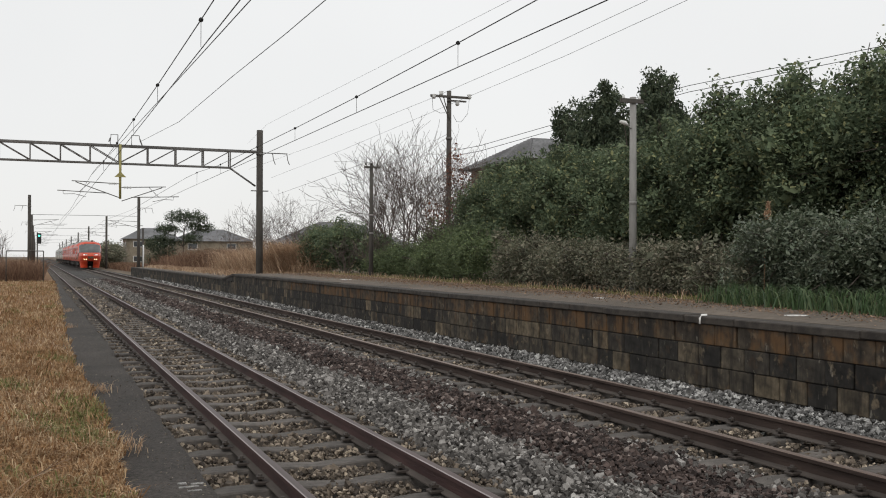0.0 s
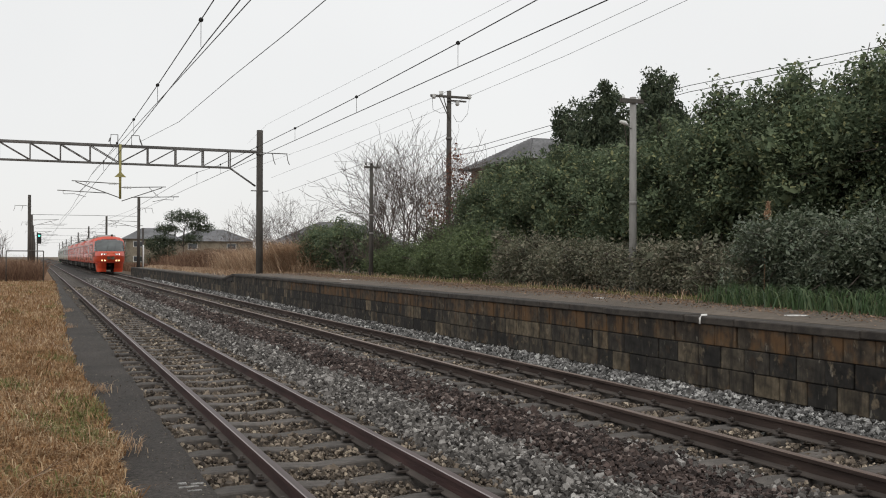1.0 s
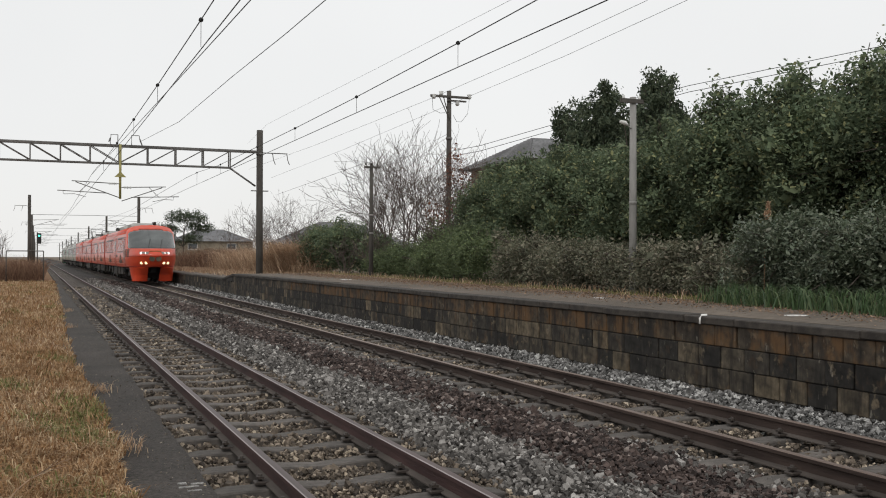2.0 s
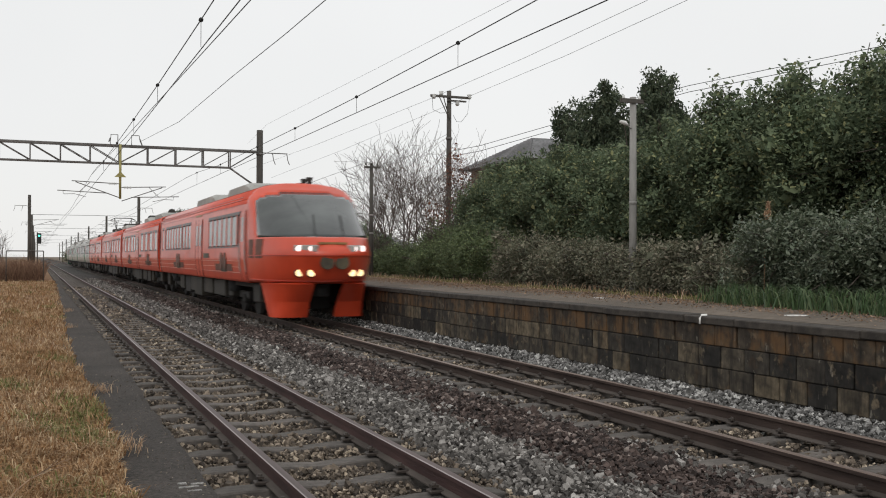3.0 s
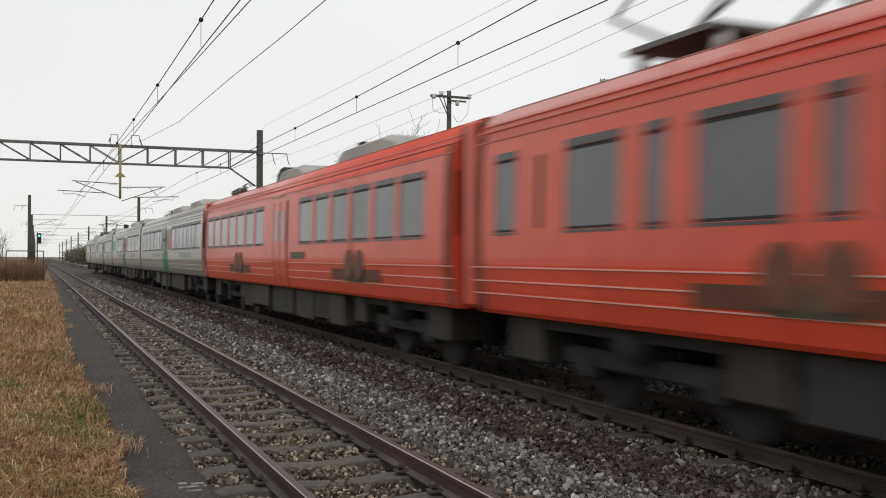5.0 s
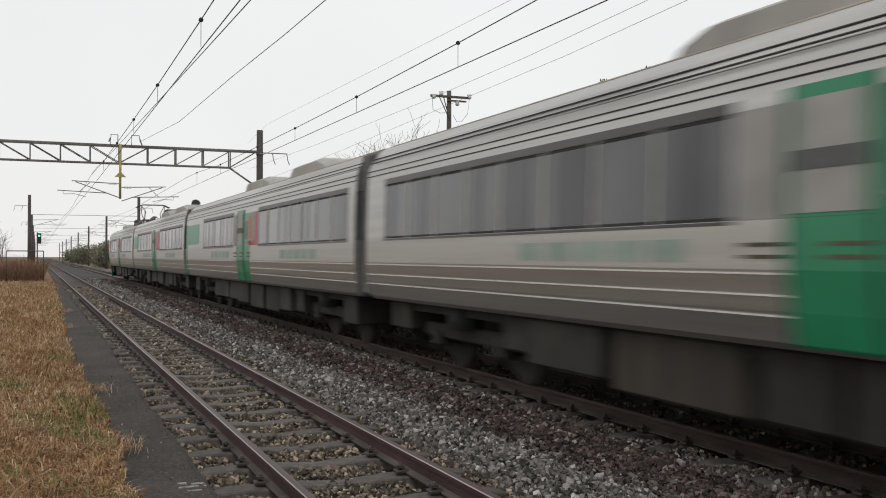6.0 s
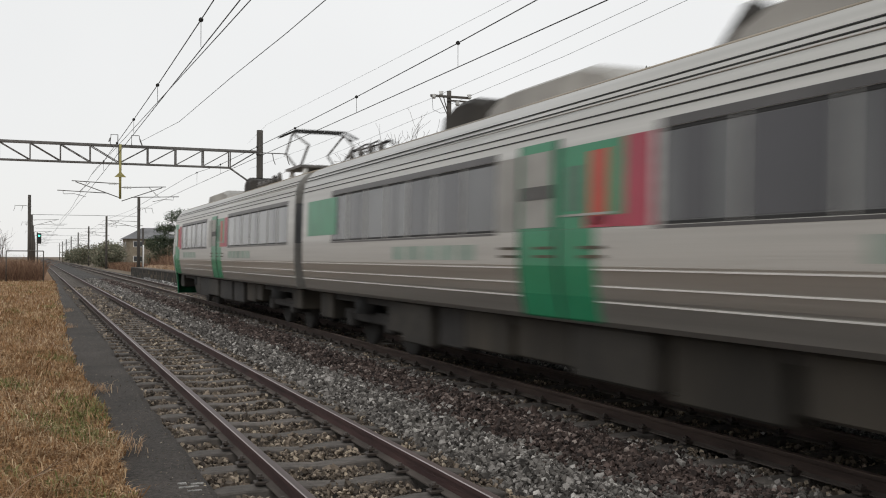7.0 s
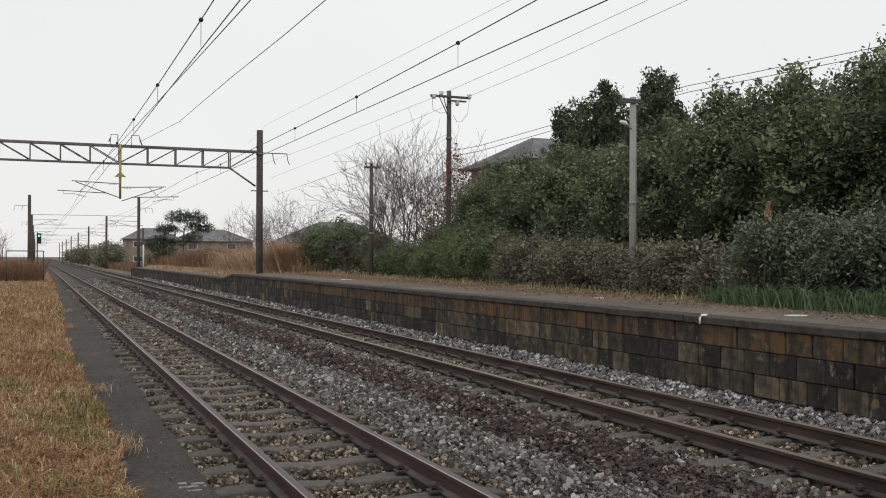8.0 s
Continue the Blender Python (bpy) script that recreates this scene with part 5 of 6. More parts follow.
def make_far_things():
    house(26.9, 50.0, 0.7, 5.4, 8.0, 6.2, 1.5, "house with a grey tiled hip roof behind trees", 0, True, 0.12)
    house(19.5, 190, -0.3, 9, 9, 5.2, 2.0, "distant two-storey house with a dark hip roof")
    house(30.0, 186, -0.3, 14, 9, 4.8, 2.2, "distant low wide house with a grey roof")
    house(24.0, 82, -0.3, 10, 8, 3.0, 1.9, "single-storey house with a brown-grey roof behind scrub")
    # signal and loading frame at the left of the line
    sig = empty("signal_post", pose(0.05, 120, -0.3), label="railway signal post showing a green light", category="signal")
    part("mast", tubed([(0, 0, 0), (0, 0, 4.6)], 0.07, 8), M["dark_pole"], sig)
    part("head", boxed(-0.02, 0.42, -0.12, 0.1, 3.3, 4.5, bevel=0.05), M["rubber"], sig)
    part("lens", tubed([(0.2, -0.125, 4.2), (0.2, -0.16, 4.2)], 0.1, 10), M["signal_green"], sig)
    fr = empty("pipe_frame", pose(-0.6, 64.5, -0.05), label="dark steel pipe frame at the end of the lawn", category="frame")
    for a, b in (((0.98, 0, 0), (0.98, 0, 1.95)), ((-1.1, 0, 0), (-1.1, 0, 1.95)), ((-1.1, 0, 1.95), (0.98, 0, 1.95))):
        part("pipe", tubed([a, b], 0.035, 6), M["dark_pole"], fr)
    # white post and short dark post by the lowered platform
    tagged(part("marker_post", tubed([(9.6, 99.5, 0.0), (9.6, 99.5, 2.7)], 0.07, 8), M["white_paint"]), "white marker post beside the platform end", "post")
    tagged(part("marker_post", tubed([(9.75, 101.5, 0.0), (9.75, 101.5, 4.4)], 0.09, 8), M["dark_pole"]), "dark short post beside the platform end", "post")
    # dead branch on the lawn
    rr = random.Random(9)
    segs = []
    branch(segs, Vector((-0.16, 6.75, 0.04)), Vector((0.35, 0.35, 0.12)).normalized(), 0.36, 0.007, 1, rr, 0.6, 0.0)
    tagged(sticks("dead_branch", segs, M["reed"], thin=0.003), "pale dry forked twig lying on the lawn", "twig")


# ---- the train: four orange cars and four steel and green cars ----
PITCH, SPEED = 20.75, 37.3
HALF = 1.465
# half section of the body, from sill to the middle of the roof: (half width, height)
SECTION = [(1.35, 0.92), (1.385, 0.97), (1.43, 1.2), (HALF, 1.5), (HALF, 1.84), (1.458, 2.25), (1.445, 2.70), (1.425, 2.95), (1.39, 3.08), (1.31, 3.21), (1.18, 3.33), (0.95, 3.43), (0.5, 3.5), (0.0, 3.52)]


def half_width(z):
    return float(np.interp(z, [p[1] for p in SECTION], [p[0] for p in SECTION]))


def body_bm(s0, s1, z_lo, z_hi, inset=0.0):
    """The closed body section between two heights; s runs towards the car's own front."""
    zs = [z_lo] + [z for _, z in SECTION if z_lo < z < z_hi] + [z_hi]
    right = [(half_width(z) - inset, z) for z in zs]
    if right[-1][0] < 0.01:
        right[-1] = (0.0, right[-1][1])
        prof = right + [(-x, z) for x, z in right[-2::-1]]
    else:
        prof = right + [(-x, z) for x, z in right[::-1]]
    bm = extrude(bmesh.new(), prof, -s0, -s1)
    for f in bm.faces:
        f.smooth = abs(f.normal.y) < 0.5 and f.calc_center_median().z > 3.0
    return bm


def panel(car, name, s0, s1, z0, z1, proud, material, label="", parent=None, thick=0.03, sides=(-1, 1)):
    """Flat pieces on both flanks, following the body's slope."""
    zs = [z0] + [z for _, z in SECTION if z0 + 0.01 < z < z1 - 0.01] + [z1]
    for side in sides:
        bm = bmesh.new()
        outline = [(half_width(z) + proud, z) for z in zs] + [(half_width(z) + proud - thick, z) for z in zs[::-1]]
        a, b = ([bm.verts.new((side * x, -s, z)) for x, z in outline] for s in (s0, s1))
        n = len(outline)
        for k in range(n):
            bm.faces.new((a[k], a[(k + 1) % n], b[(k + 1) % n], b[k]))
        for k in range(len(zs) - 1):
            for e in (a, b):
                bm.faces.new((e[k], e[k + 1], e[n - 2 - k], e[n - 1 - k]))
        bmesh.ops.recalc_face_normals(bm, faces=bm.faces)
        part(name, bm, material, parent or car, label)


def bogie(car, s):
    for sgn in (-1, 1):
        part("bogie_frame", boxed(sgn * 0.92 - 0.07, sgn * 0.92 + 0.07, -s - 1.55, -s + 1.55, 0.42, 0.62, bevel=0.03), M["underframe"], car)
        part("bogie_spring", tubed([(sgn * 1.02, -s, 0.6), (sgn * 1.02, -s, 0.92)], 0.24, 12), M["rubber"], car)
    for ds in (-1.05, 1.05):
        axle = part("axle", tubed([(-0.8, -s + ds, 0.39), (0.8, -s + ds, 0.39)], 0.075, 8), M["underframe"], car)
        for sgn in (-1, 1):
            w = tubed([(sgn * 0.50, -s + ds, 0.39), (sgn * 0.525, -s + ds, 0.39), (sgn * 0.53, -s + ds, 0.39), (sgn * 0.63, -s + ds, 0.39)], [0.455, 0.455, 0.43, 0.43], 24)
            part("wheel", w, M["underframe"], axle)
            part("axle_box", boxed(sgn * 0.92 - 0.12, sgn * 0.92 + 0.12, -s + ds - 0.17, -s + ds + 0.17, 0.3, 0.56, bevel=0.04), M["underframe"], car)


def underfloor(car, seed, s0=5.6, s1=14.6):
    rng = random.Random(seed)
    s = s0
    while s < s1:
        l = rng.uniform(0.8, 2.0)
        d = rng.uniform(0.28, 0.42)
        for sgn in (-1, 1):
            x0, x1 = sorted((sgn * 0.3, sgn * (1.2 + rng.uniform(-0.04, 0.1))))
            part("equipment_box", boxed(x0, x1, -min(s + l, s1 + 0.6), -s, d, 0.9, bevel=0.025), M[rng.choice(("equipment", "equipment_tan", "equipment_tan", "underframe"))], car)
        s += l + rng.uniform(0.05, 0.25)
    part("underframe", boxed(-1.12, 1.12, -19.6, -0.8, 0.78, 0.93), M["underframe"], car)
    for s, l in ((0.75, 0.85), (4.75, 0.7), (15.35, 0.6), (18.85, 0.8)):
        for sgn in (-1, 1):
            x0, x1 = sorted((sgn * 0.45, sgn * 1.18))
            part("equipment_box", boxed(x0, x1, -s - l, -s, rng.uniform(0.36, 0.5), 0.9, bevel=0.025), M[rng.choice(("equipment", "equipment_tan"))], car)


def roof_unit(car, s0, s1, material, width=0.86, top=3.73):
    """An air conditioner with sloping ends."""
    bm = bmesh.new()
    rings = []
    for s, z, w in ((s0, 3.46, width * 0.92), (s0 + 0.25, top - 0.1, width * 0.95), (s0 + 0.7, top, width), (s1 - 0.7, top, width), (s1 - 0.25, top - 0.1, width * 0.95), (s1, 3.46, width * 0.92)):
        rings.append([bm.verts.new(p) for p in ((-w, -s, 3.3), (-w, -s, z - 0.08), (-w * 0.8, -s, z), (w * 0.8, -s, z), (w, -s, z - 0.08), (w, -s, 3.3))])
    for a, b in zip(rings, rings[1:]):
        for k in range(5):
            bm.faces.new((a[k], a[k + 1], b[k + 1], b[k]))
    bm.faces.new(rings[0]), bm.faces.new(rings[-1])
    bmesh.ops.recalc_face_normals(bm, faces=bm.faces)
    part("air_conditioner", bm, material, car, "grey rooftop air conditioner")


def pantograph(car, s, up=True):
    h = 4.66 if up else 4.05
    p = part("pantograph", boxed(-0.65, 0.65, -s - 0.75, -s + 0.75, 3.72, 3.78), M["steel_grey"], car, "raised pantograph touching the contact wire" if up else "folded pantograph on the roof")
    for x in (-0.5, 0.5):
        for y in (-0.65, 0.65):
            part("insulator", tubed([(x, -s + y, 3.42), (x, -s + y, 3.56), (x, -s + y, 3.58), (x, -s + y, 3.74)], [0.07, 0.05, 0.08, 0.05], 8), M["insulator"], p)
        for y in (-0.65, 0.65):
            mid = (x * 1.1, -s + y * 1.75, (3.75 + h) / 2)
            part("lower_arm", tubed([(x, -s + y * 0.3, 3.78), mid], 0.03, 6), M["steel_grey"], p)
            part("upper_arm", tubed([mid, (x * 1.3, -s, h - 0.05)], 0.024, 6), M["steel_grey"], p)
    for y in (-0.2, 0.2):
        part("collector_strip", tubed([(-0.95, -s + y, h - 0.16), (-0.6, -s + y, h), (0.6, -s + y, h), (0.95, -s + y, h - 0.16)], 0.028, 6), M["rubber"], p)


def roof_gear(car, s0, n, seed):
    rng = random.Random(seed)
    for i in range(n):
        s = s0 + i * 0.6
        for x in (-0.6, 0.6):
            top = 3.66 + rng.uniform(0.0, 0.1)
            part("insulator", tubed([(x, -s, 3.4), (x, -s, 3.55), (x, -s, 3.58), (x, -s, top)], [0.07, 0.045, 0.075, 0.05], 8), M["steel_grey"], car)
            part("cable_elbow", tubed([(x, -s, top), (x * 0.9, -s - 0.25, top + 0.04), (x * 0.8, -s - 0.5, top - 0.06)], 0.016, 6), M["underframe"], car)
    for x in (-0.6, 0.6):
        part("high_voltage_bar", tubed([(x, -s0, 3.68), (x, -s0 - 0.6 * n, 3.65)], 0.016, 6), M["underframe"], car)


def windows(car, spans, pillar, frame_m):
    """Panes in the recessed band, plain panels between them."""
    z0, z1 = 1.87, 2.69
    for a, b in spans:
        panel(car, "window_pane", a, b, z0 + 0.03, z1 - 0.02, -0.012, M["train_glass"], thick=0.012)
        panel(car, "window_frame", a, b, z0 - 0.004, z0 + 0.03, -0.004, frame_m, thick=0.02)
        panel(car, "window_frame", a, b, z1 - 0.02, z1 + 0.012, -0.004, frame_m, thick=0.02)
        panel(car, "window_sill", a - 0.015, b + 0.015, z0 - 0.034, z0 - 0.005, 0.006, M["hood"], thick=0.02)
        panel(car, "window_hood", a - 0.015, b + 0.015, z1 + 0.013, z1 + 0.095, 0.006, M["hood"], thick=0.02)


def shell(car, s0, s1, paint, roof, band, spans, name="body"):
    """Lower flank, recessed window band, upper flank and roof of one car."""
    part("body", body_bm(s0, s1, 0.92, 1.87), paint, car)
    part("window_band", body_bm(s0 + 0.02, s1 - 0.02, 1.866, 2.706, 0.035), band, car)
    part("cant_rail", body_bm(s0, s1, 2.70, 3.06), paint, car)
    part("roof_shoulder", body_bm(s0, s1, 3.058, 3.345), paint, car)
    part("roof", body_bm(s0, s1, 3.343, 3.52), roof, car, "grimy roof crown")
    # plain panels where there is no pane
    edges = [s0] + [v for ab in spans for v in ab] + [s1]
    for a, b in zip(edges[0::2], edges[1::2]):
        if b - a > 0.01:
            panel(car, "window_pillar", a, b, 1.868, 2.702, 0.0, paint, thick=0.03)


def ribs(car, s0, s1, gaps, line, groove, gutters=(2.955, 3.085, 3.165)):
    """Three pale ribs low on the flank and dark gutters above the windows."""
    edges = [s0] + [v for ab in gaps for v in ab] + [s1]
    for a, b in zip(edges[0::2], edges[1::2]):
        for z in (1.47, 1.31, 1.16):
            panel(car, "rib", a, b, z - 0.0065, z + 0.0065, 0.012, line, thick=0.02)
    fine = 0.009 if len(gutters) == 3 else 0.006
    for z in gutters:
        panel(car, "gutter", s0, s1, z - fine, z + fine, 0.010, groove, thick=0.02)


def doors(car, s0, s1, paint, leaf_pane, label=""):
    mid = (s0 + s1) / 2
    for a, b in ((s0, mid - 0.01), (mid + 0.01, s1)):
        panel(car, "door", a, b, 0.95, 1.869, -0.02 + 0.035, paint, label, thick=0.03)
        panel(car, "door", a, b, 1.871, 2.8, -0.02 + 0.035, paint, label, thick=0.03)
        panel(car, "door_window", a + 0.16, b - 0.14, 1.93, 2.6, 0.022, leaf_pane, thick=0.01)
    for s in (s0 - 0.03, s1, mid - 0.01):
        panel(car, "door_seam", s, s + 0.03, 0.95, 2.8, 0.019, M["rubber"], thick=0.01)


def gangway(car, s, red):
    # On orange cars the bellows colour carries the shade of the gap.
    dark, mid = (M["red_shade"], M["orange"]) if red else (M["bellows_grey"], M["bellows_grey"])
    part("gangway_bellows", boxed(-1.33, 1.33, -s - 0.33, -s + 0.33, 0.98, 3.28, bevel=0.05), dark, car, "bellows between two cars, gap shade painted in dark red" if red else "grey bellows between two cars")
    part("gangway_hood", boxed(-1.385, 1.385, -s - 0.15, -s + 0.13, 0.96, 3.3, bevel=0.04), mid, car)
    for ds in (-0.27, 0.24):
        part("bellows_fold", boxed(-1.345, 1.345, -s + ds, -s + ds + 0.03, 1.0, 3.26), M["rubber"], car)
    part("coupler", boxed(-0.14, 0.14, -s - 0.3, -s + 0.3, 0.68, 0.9), M["underframe"], car)


def emblem(car, s, z=1.29):
    """Unreadable side lettering and a double badge, as plain shapes."""
    for k, d in ((-1, 0), (1, 0)):
        a, b = sorted((s + k * 0.5, s + k * 1.36))
        panel(car, "emblem_bar", a, b, z - 0.1, z + 0.09, 0.016, M["emblem_red"], thick=0.004, label="dark red lettering bar")
    panel(car, "emblem_bar", s - 0.48, s + 0.48, z - 0.13, z + 0.11, 0.018, M["emblem"], thick=0.004)
    for ds in (-0.28, 0.28):
        for sgn in (-1, 1):
            x = sgn * (HALF + 0.004)
            part("badge", tubed([(x, -(s + ds), z + 0.17), (x + sgn * 0.012, -(s + ds), z + 0.17)], 0.25, 16), M["emblem_red"], car, "round dark red badge")


ORANGE_CAR = "orange express train car with grey tinted windows on the track"
SILVER_CAR = "stainless steel train car with green and crimson door panels"


def orange_middle(seed, wide, gear, shift=0.0):
    car = empty("train_car", None, label=ORANGE_CAR, category="train", group="cars of the train")
    if wide:
        spans = [(0.92, 1.47), (2.58, 3.6), (3.97, 4.3), (4.7, 5.8), (6.1, 6.4), (6.75, 7.9), (8.3, 9.35)]
        spans += [(a - shift, b - shift) for a, b in ((12.42, 13.62), (13.95, 14.2), (14.55, 15.65), (16.0, 16.25), (16.65, 17.8), (18.15, 18.45), (18.75, 19.75))]
        for a in (0.48, 1.98, 9.45):
            panel(car, "dark_strip", a, a + 0.1, 1.9, 2.68, 0.006, M["rubber"], thick=0.02)
    else:
        spans = [(0.8 + 1.2 * i, 0.8 + 1.2 * i + 1.0) for i in range(7)] + [(12.4 + 1.2 * i, 12.4 + 1.2 * i + 1.0) for i in range(6)]
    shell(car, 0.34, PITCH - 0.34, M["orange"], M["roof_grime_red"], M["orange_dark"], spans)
    windows(car, spans, M["orange"], M["rubber"])
    ribs(car, 0.34, PITCH - 0.34, [(10.1, 11.4)], M["orange_rib"], M["orange_dark"])
    doors(car, 10.15, 11.35, M["orange"], M["train_glass"])
    panel(car, "route_display", 11.75, 12.9, 1.55, 1.69, 0.012, M["emblem"], thick=0.004)
    panel(car, "name_plate", 9.9, 11.0, 2.895, 2.95, 0.012, M["emblem_gold"], thick=0.004)
    emblem(car, 16.2)
    emblem(car, 6.0)
    # Darker red bands paint in the shade at both car ends.
    for a in (0.36, PITCH - 0.6):
        panel(car, "end_band", a, a + 0.24, 0.95, 3.05, 0.008, M["red_shade"], thick=0.02)
    bogie(car, 3.3), bogie(car, PITCH - 3.3)
    underfloor(car, seed)
    gangway(car, PITCH, True)
    roof_unit(car, 12.8, 16.6, M["grey_paint"])
    if gear:
        pantograph(car, 3.2)
        roof_gear(car, 5.6, 5, seed)
        roof_unit(car, 9.6, 10.9, M["equipment"], 0.5, 4.0)
    else:
        roof_gear(car, 0.5, 4, seed)
        roof_unit(car, 5.9, 7.2, M["equipment"], 0.5, 3.95)
        roof_unit(car, 7.6, 10.4, M["grey_paint"])
        part("horn", tubed([(0.2, -10.9, 3.5), (0.2, -11.7, 3.95)], [0.12, 0.2], 8), M["equipment"], car)
    return car


NOSE = 2.35


def nose_loft(stations, z_list, arc, n=28, power=NOSE):
    """Grid of points round the nose: for each height a rounded plan outline from flank to flank."""
    pts = []
    for z in z_list:
        w = half_width(min(max(z, 0.92), 3.519))
        yf = float(np.interp(z, [a for a, _ in stations], [b for _, b in stations]))
        row = []
        for k in range(n + 1):
            a = math.pi * k / n
            c, s = math.cos(a), math.sin(a)
            row.append(((w - 0.2 * max(z - 2.2, 0) * abs(s)) * math.copysign(abs(c) ** (2 / power), c), -(arc + yf * abs(s) ** (2 / power)), z))
        pts.append(row)
    return pts


def nose(car, s0, paint, screen_m, lamps, accent):
    """The sloping cab front with wrap-round windscreen, belt, lamps and split skirt."""
    reach = [(0.1, 1.75), (0.5, 2.1), (0.95, 2.75), (1.05, 2.95), (1.58, 3.22), (1.66, 3.25), (2.03, 2.85), (2.6, 1.85), (3.05, 0.95), (3.25, 0.5), (3.4, 0.2), (3.52, 0.04)]
    zs = [0.95, 1.0, 1.06, 1.25, 1.45, 1.58, 1.66, 1.8, 1.95, 2.03, 2.06, 2.13, 2.25, 2.4, 2.6, 2.8, 2.95, 3.03, 3.09, 3.16, 3.25, 3.33, 3.4, 3.46, 3.5, 3.519]
    rows = nose_loft(reach, zs, s0, 36)
    n = len(rows[0]) - 1
    shells = {"nose": bmesh.new(), "windscreen": bmesh.new()}
    grids = {k: [[b.verts.new(p) for p in r] for r in rows] for k, b in shells.items()}
    for i in range(len(zs) - 1):
        for k in range(n):
            inner = 4 if zs[i + 1] < 3.04 else 5 if zs[i + 1] < 3.1 else 7 if zs[i + 1] < 3.2 else 11
            glass = zs[i] >= 2.05 and zs[i + 1] <= 3.26 and inner <= k < n - inner
            key = "windscreen" if glass else "nose"
            g = grids[key]
            f = shells[key].faces.new((g[i][k], g[i][k + 1], g[i + 1][k + 1], g[i + 1][k]))
            f.smooth = True
            if key == "nose" and accent is not None and (k < 1 or k >= n - 1) and zs[i] < 1.6:
                f.material_index = 1
    for key, b in shells.items():
        bmesh.ops.delete(b, geom=[v for v in b.verts if not v.link_faces], context="VERTS")
        bmesh.ops.recalc_face_normals(b, faces=b.faces)
        ob = part(key, b, [paint, accent or paint] if key == "nose" else M["windscreen"], car, "" if key == "nose" else "large dark sloping windscreen")
        sol = ob.modifiers.new("thickness", "SOLIDIFY")
        sol.thickness, sol.offset = 0.03, -1.0
    # belt crease and chin lines
    for z, m in ((1.62, M["orange_dark"] if accent is None else M["white_line"]), (1.02, M["orange_dark"] if accent is None else M["grey_paint"])):
        row = nose_loft(reach, [z], s0)[0]
        part("belt_line", tubed([(x * 1.002, y - 0.004, zz) for x, y, zz in row[1:-1]], 0.016, 5), m, car)
    # skirt in two halves with the coupler between them
    rows = [[(p[0], p[1] - 0.42 * (0.94 - p[2]) * abs(p[0]), p[2]) for p in r] for r in nose_loft([(a, b - 0.95) for a, b in reach], [0.12, 0.2, 0.5, 0.8, 0.94], s0 + 1.0)]
    for sgn in (-1, 1):
        b = bmesh.new()
        grid = [[b.verts.new((p[0] * (0.86 + 0.1 * (p[2] - 0.1)), p[1], p[2])) for p in r if p[0] * sgn > 0.36] for r in rows]
        for i in range(len(grid) - 1):
            for k in range(len(grid[0]) - 1):
                b.faces.new((grid[i][k], grid[i][k + 1], grid[i + 1][k + 1], grid[i + 1][k]))
        bmesh.ops.recalc_face_normals(b, faces=b.faces)
        sk = part("skirt", b, accent or paint, car)
        sol = sk.modifiers.new("thickness", "SOLIDIFY")
        sol.thickness = 0.05
        for z in (0.42, 0.48, 0.54):
            part("vent_slot", boxed(sgn * 0.72 - 0.14, sgn * 0.72 + 0.14, -(s0 + 1.95), -(s0 + 1.6), z, z + 0.025), M["rubber"], sk)
    part("coupler", boxed(-0.18, 0.18, -(s0 + 2.1), -(s0 - 0.6), 0.62, 0.95, bevel=0.04), M["rubber"], car)
    part("coupler_pocket", boxed(-0.4, 0.4, -(s0 + 1.3), -(s0 - 1.2), 0.3, 0.94), M["rubber"], car)
    def front(x, z):
        w = half_width(z)
        yf = float(np.interp(z, [a for a, _ in reach], [b for _, b in reach]))
        return -(s0 + yf * (1 - (abs(x) / w) ** NOSE) ** (1 / NOSE))
    for sgn in (-1, 1):
        slope = math.degrees(math.atan2(front(0.9, 1.78) - front(0.5, 1.78), 0.4)) * sgn
        part("lamp_housing", boxed(-0.3, 0.3, -0.025, 0.12, -0.085, 0.085, bevel=0.02, m=pose(sgn * 0.64, front(0.64, 1.78), 1.78, 0, 0, slope)), M["grey_paint"], car)
        for x in (0.50, 0.75):
            lamp = tubed([(sgn * x, front(x, 1.78) + 0.05, 1.78), (sgn * x, front(x, 1.78) - 0.04, 1.78)], 0.076, 14)
            part("headlamp", lamp, M["lamp_white"] if lamps else M["insulator"], car, "lit white headlamp" if lamps else "")
        for x in (0.50, 0.74):
            y = front(x, 1.2)
            part("lamp_rim", tubed([(sgn * x, y + 0.06, 1.21), (sgn * x, y - 0.02, 1.21)], 0.105, 14), M["equipment"], car)
            part("fog_lamp", tubed([(sgn * x, y + 0.04, 1.21), (sgn * x, y - 0.035, 1.21)], 0.082, 14), M["lamp_amber"] if lamps else M["insulator"], car, "lit amber lamp" if lamps else "")
    if lamps:
        # two dark square badges on each flank of the nose
        for d0, d1 in ((0.46, 0.86), (1.06, 1.5)):
            for sgn in (-1, 1):
                b = bmesh.new()
                grid = []
                for z in (1.55, 1.7, 1.85, 2.02):
                    yf = float(np.interp(z, [a for a, _ in reach], [c for _, c in reach]))
                    grid.append([b.verts.new((sgn * (half_width(z) * (1 - (d / yf) ** NOSE) ** (1 / NOSE) + 0.012), -(s0 + d), z)) for d in (d0, (d0 + d1) / 2, d1)])
                for i in range(3):
                    for k in range(2):
                        b.faces.new((grid[i][k], grid[i][k + 1], grid[i + 1][k + 1], grid[i + 1][k]))
                bmesh.ops.recalc_face_normals(b, faces=b.faces)
                bd = part("badge", b, M["emblem_red"], car, "dark square badge on the nose")
                bd.modifiers.new("thickness", "SOLIDIFY").thickness = 0.02
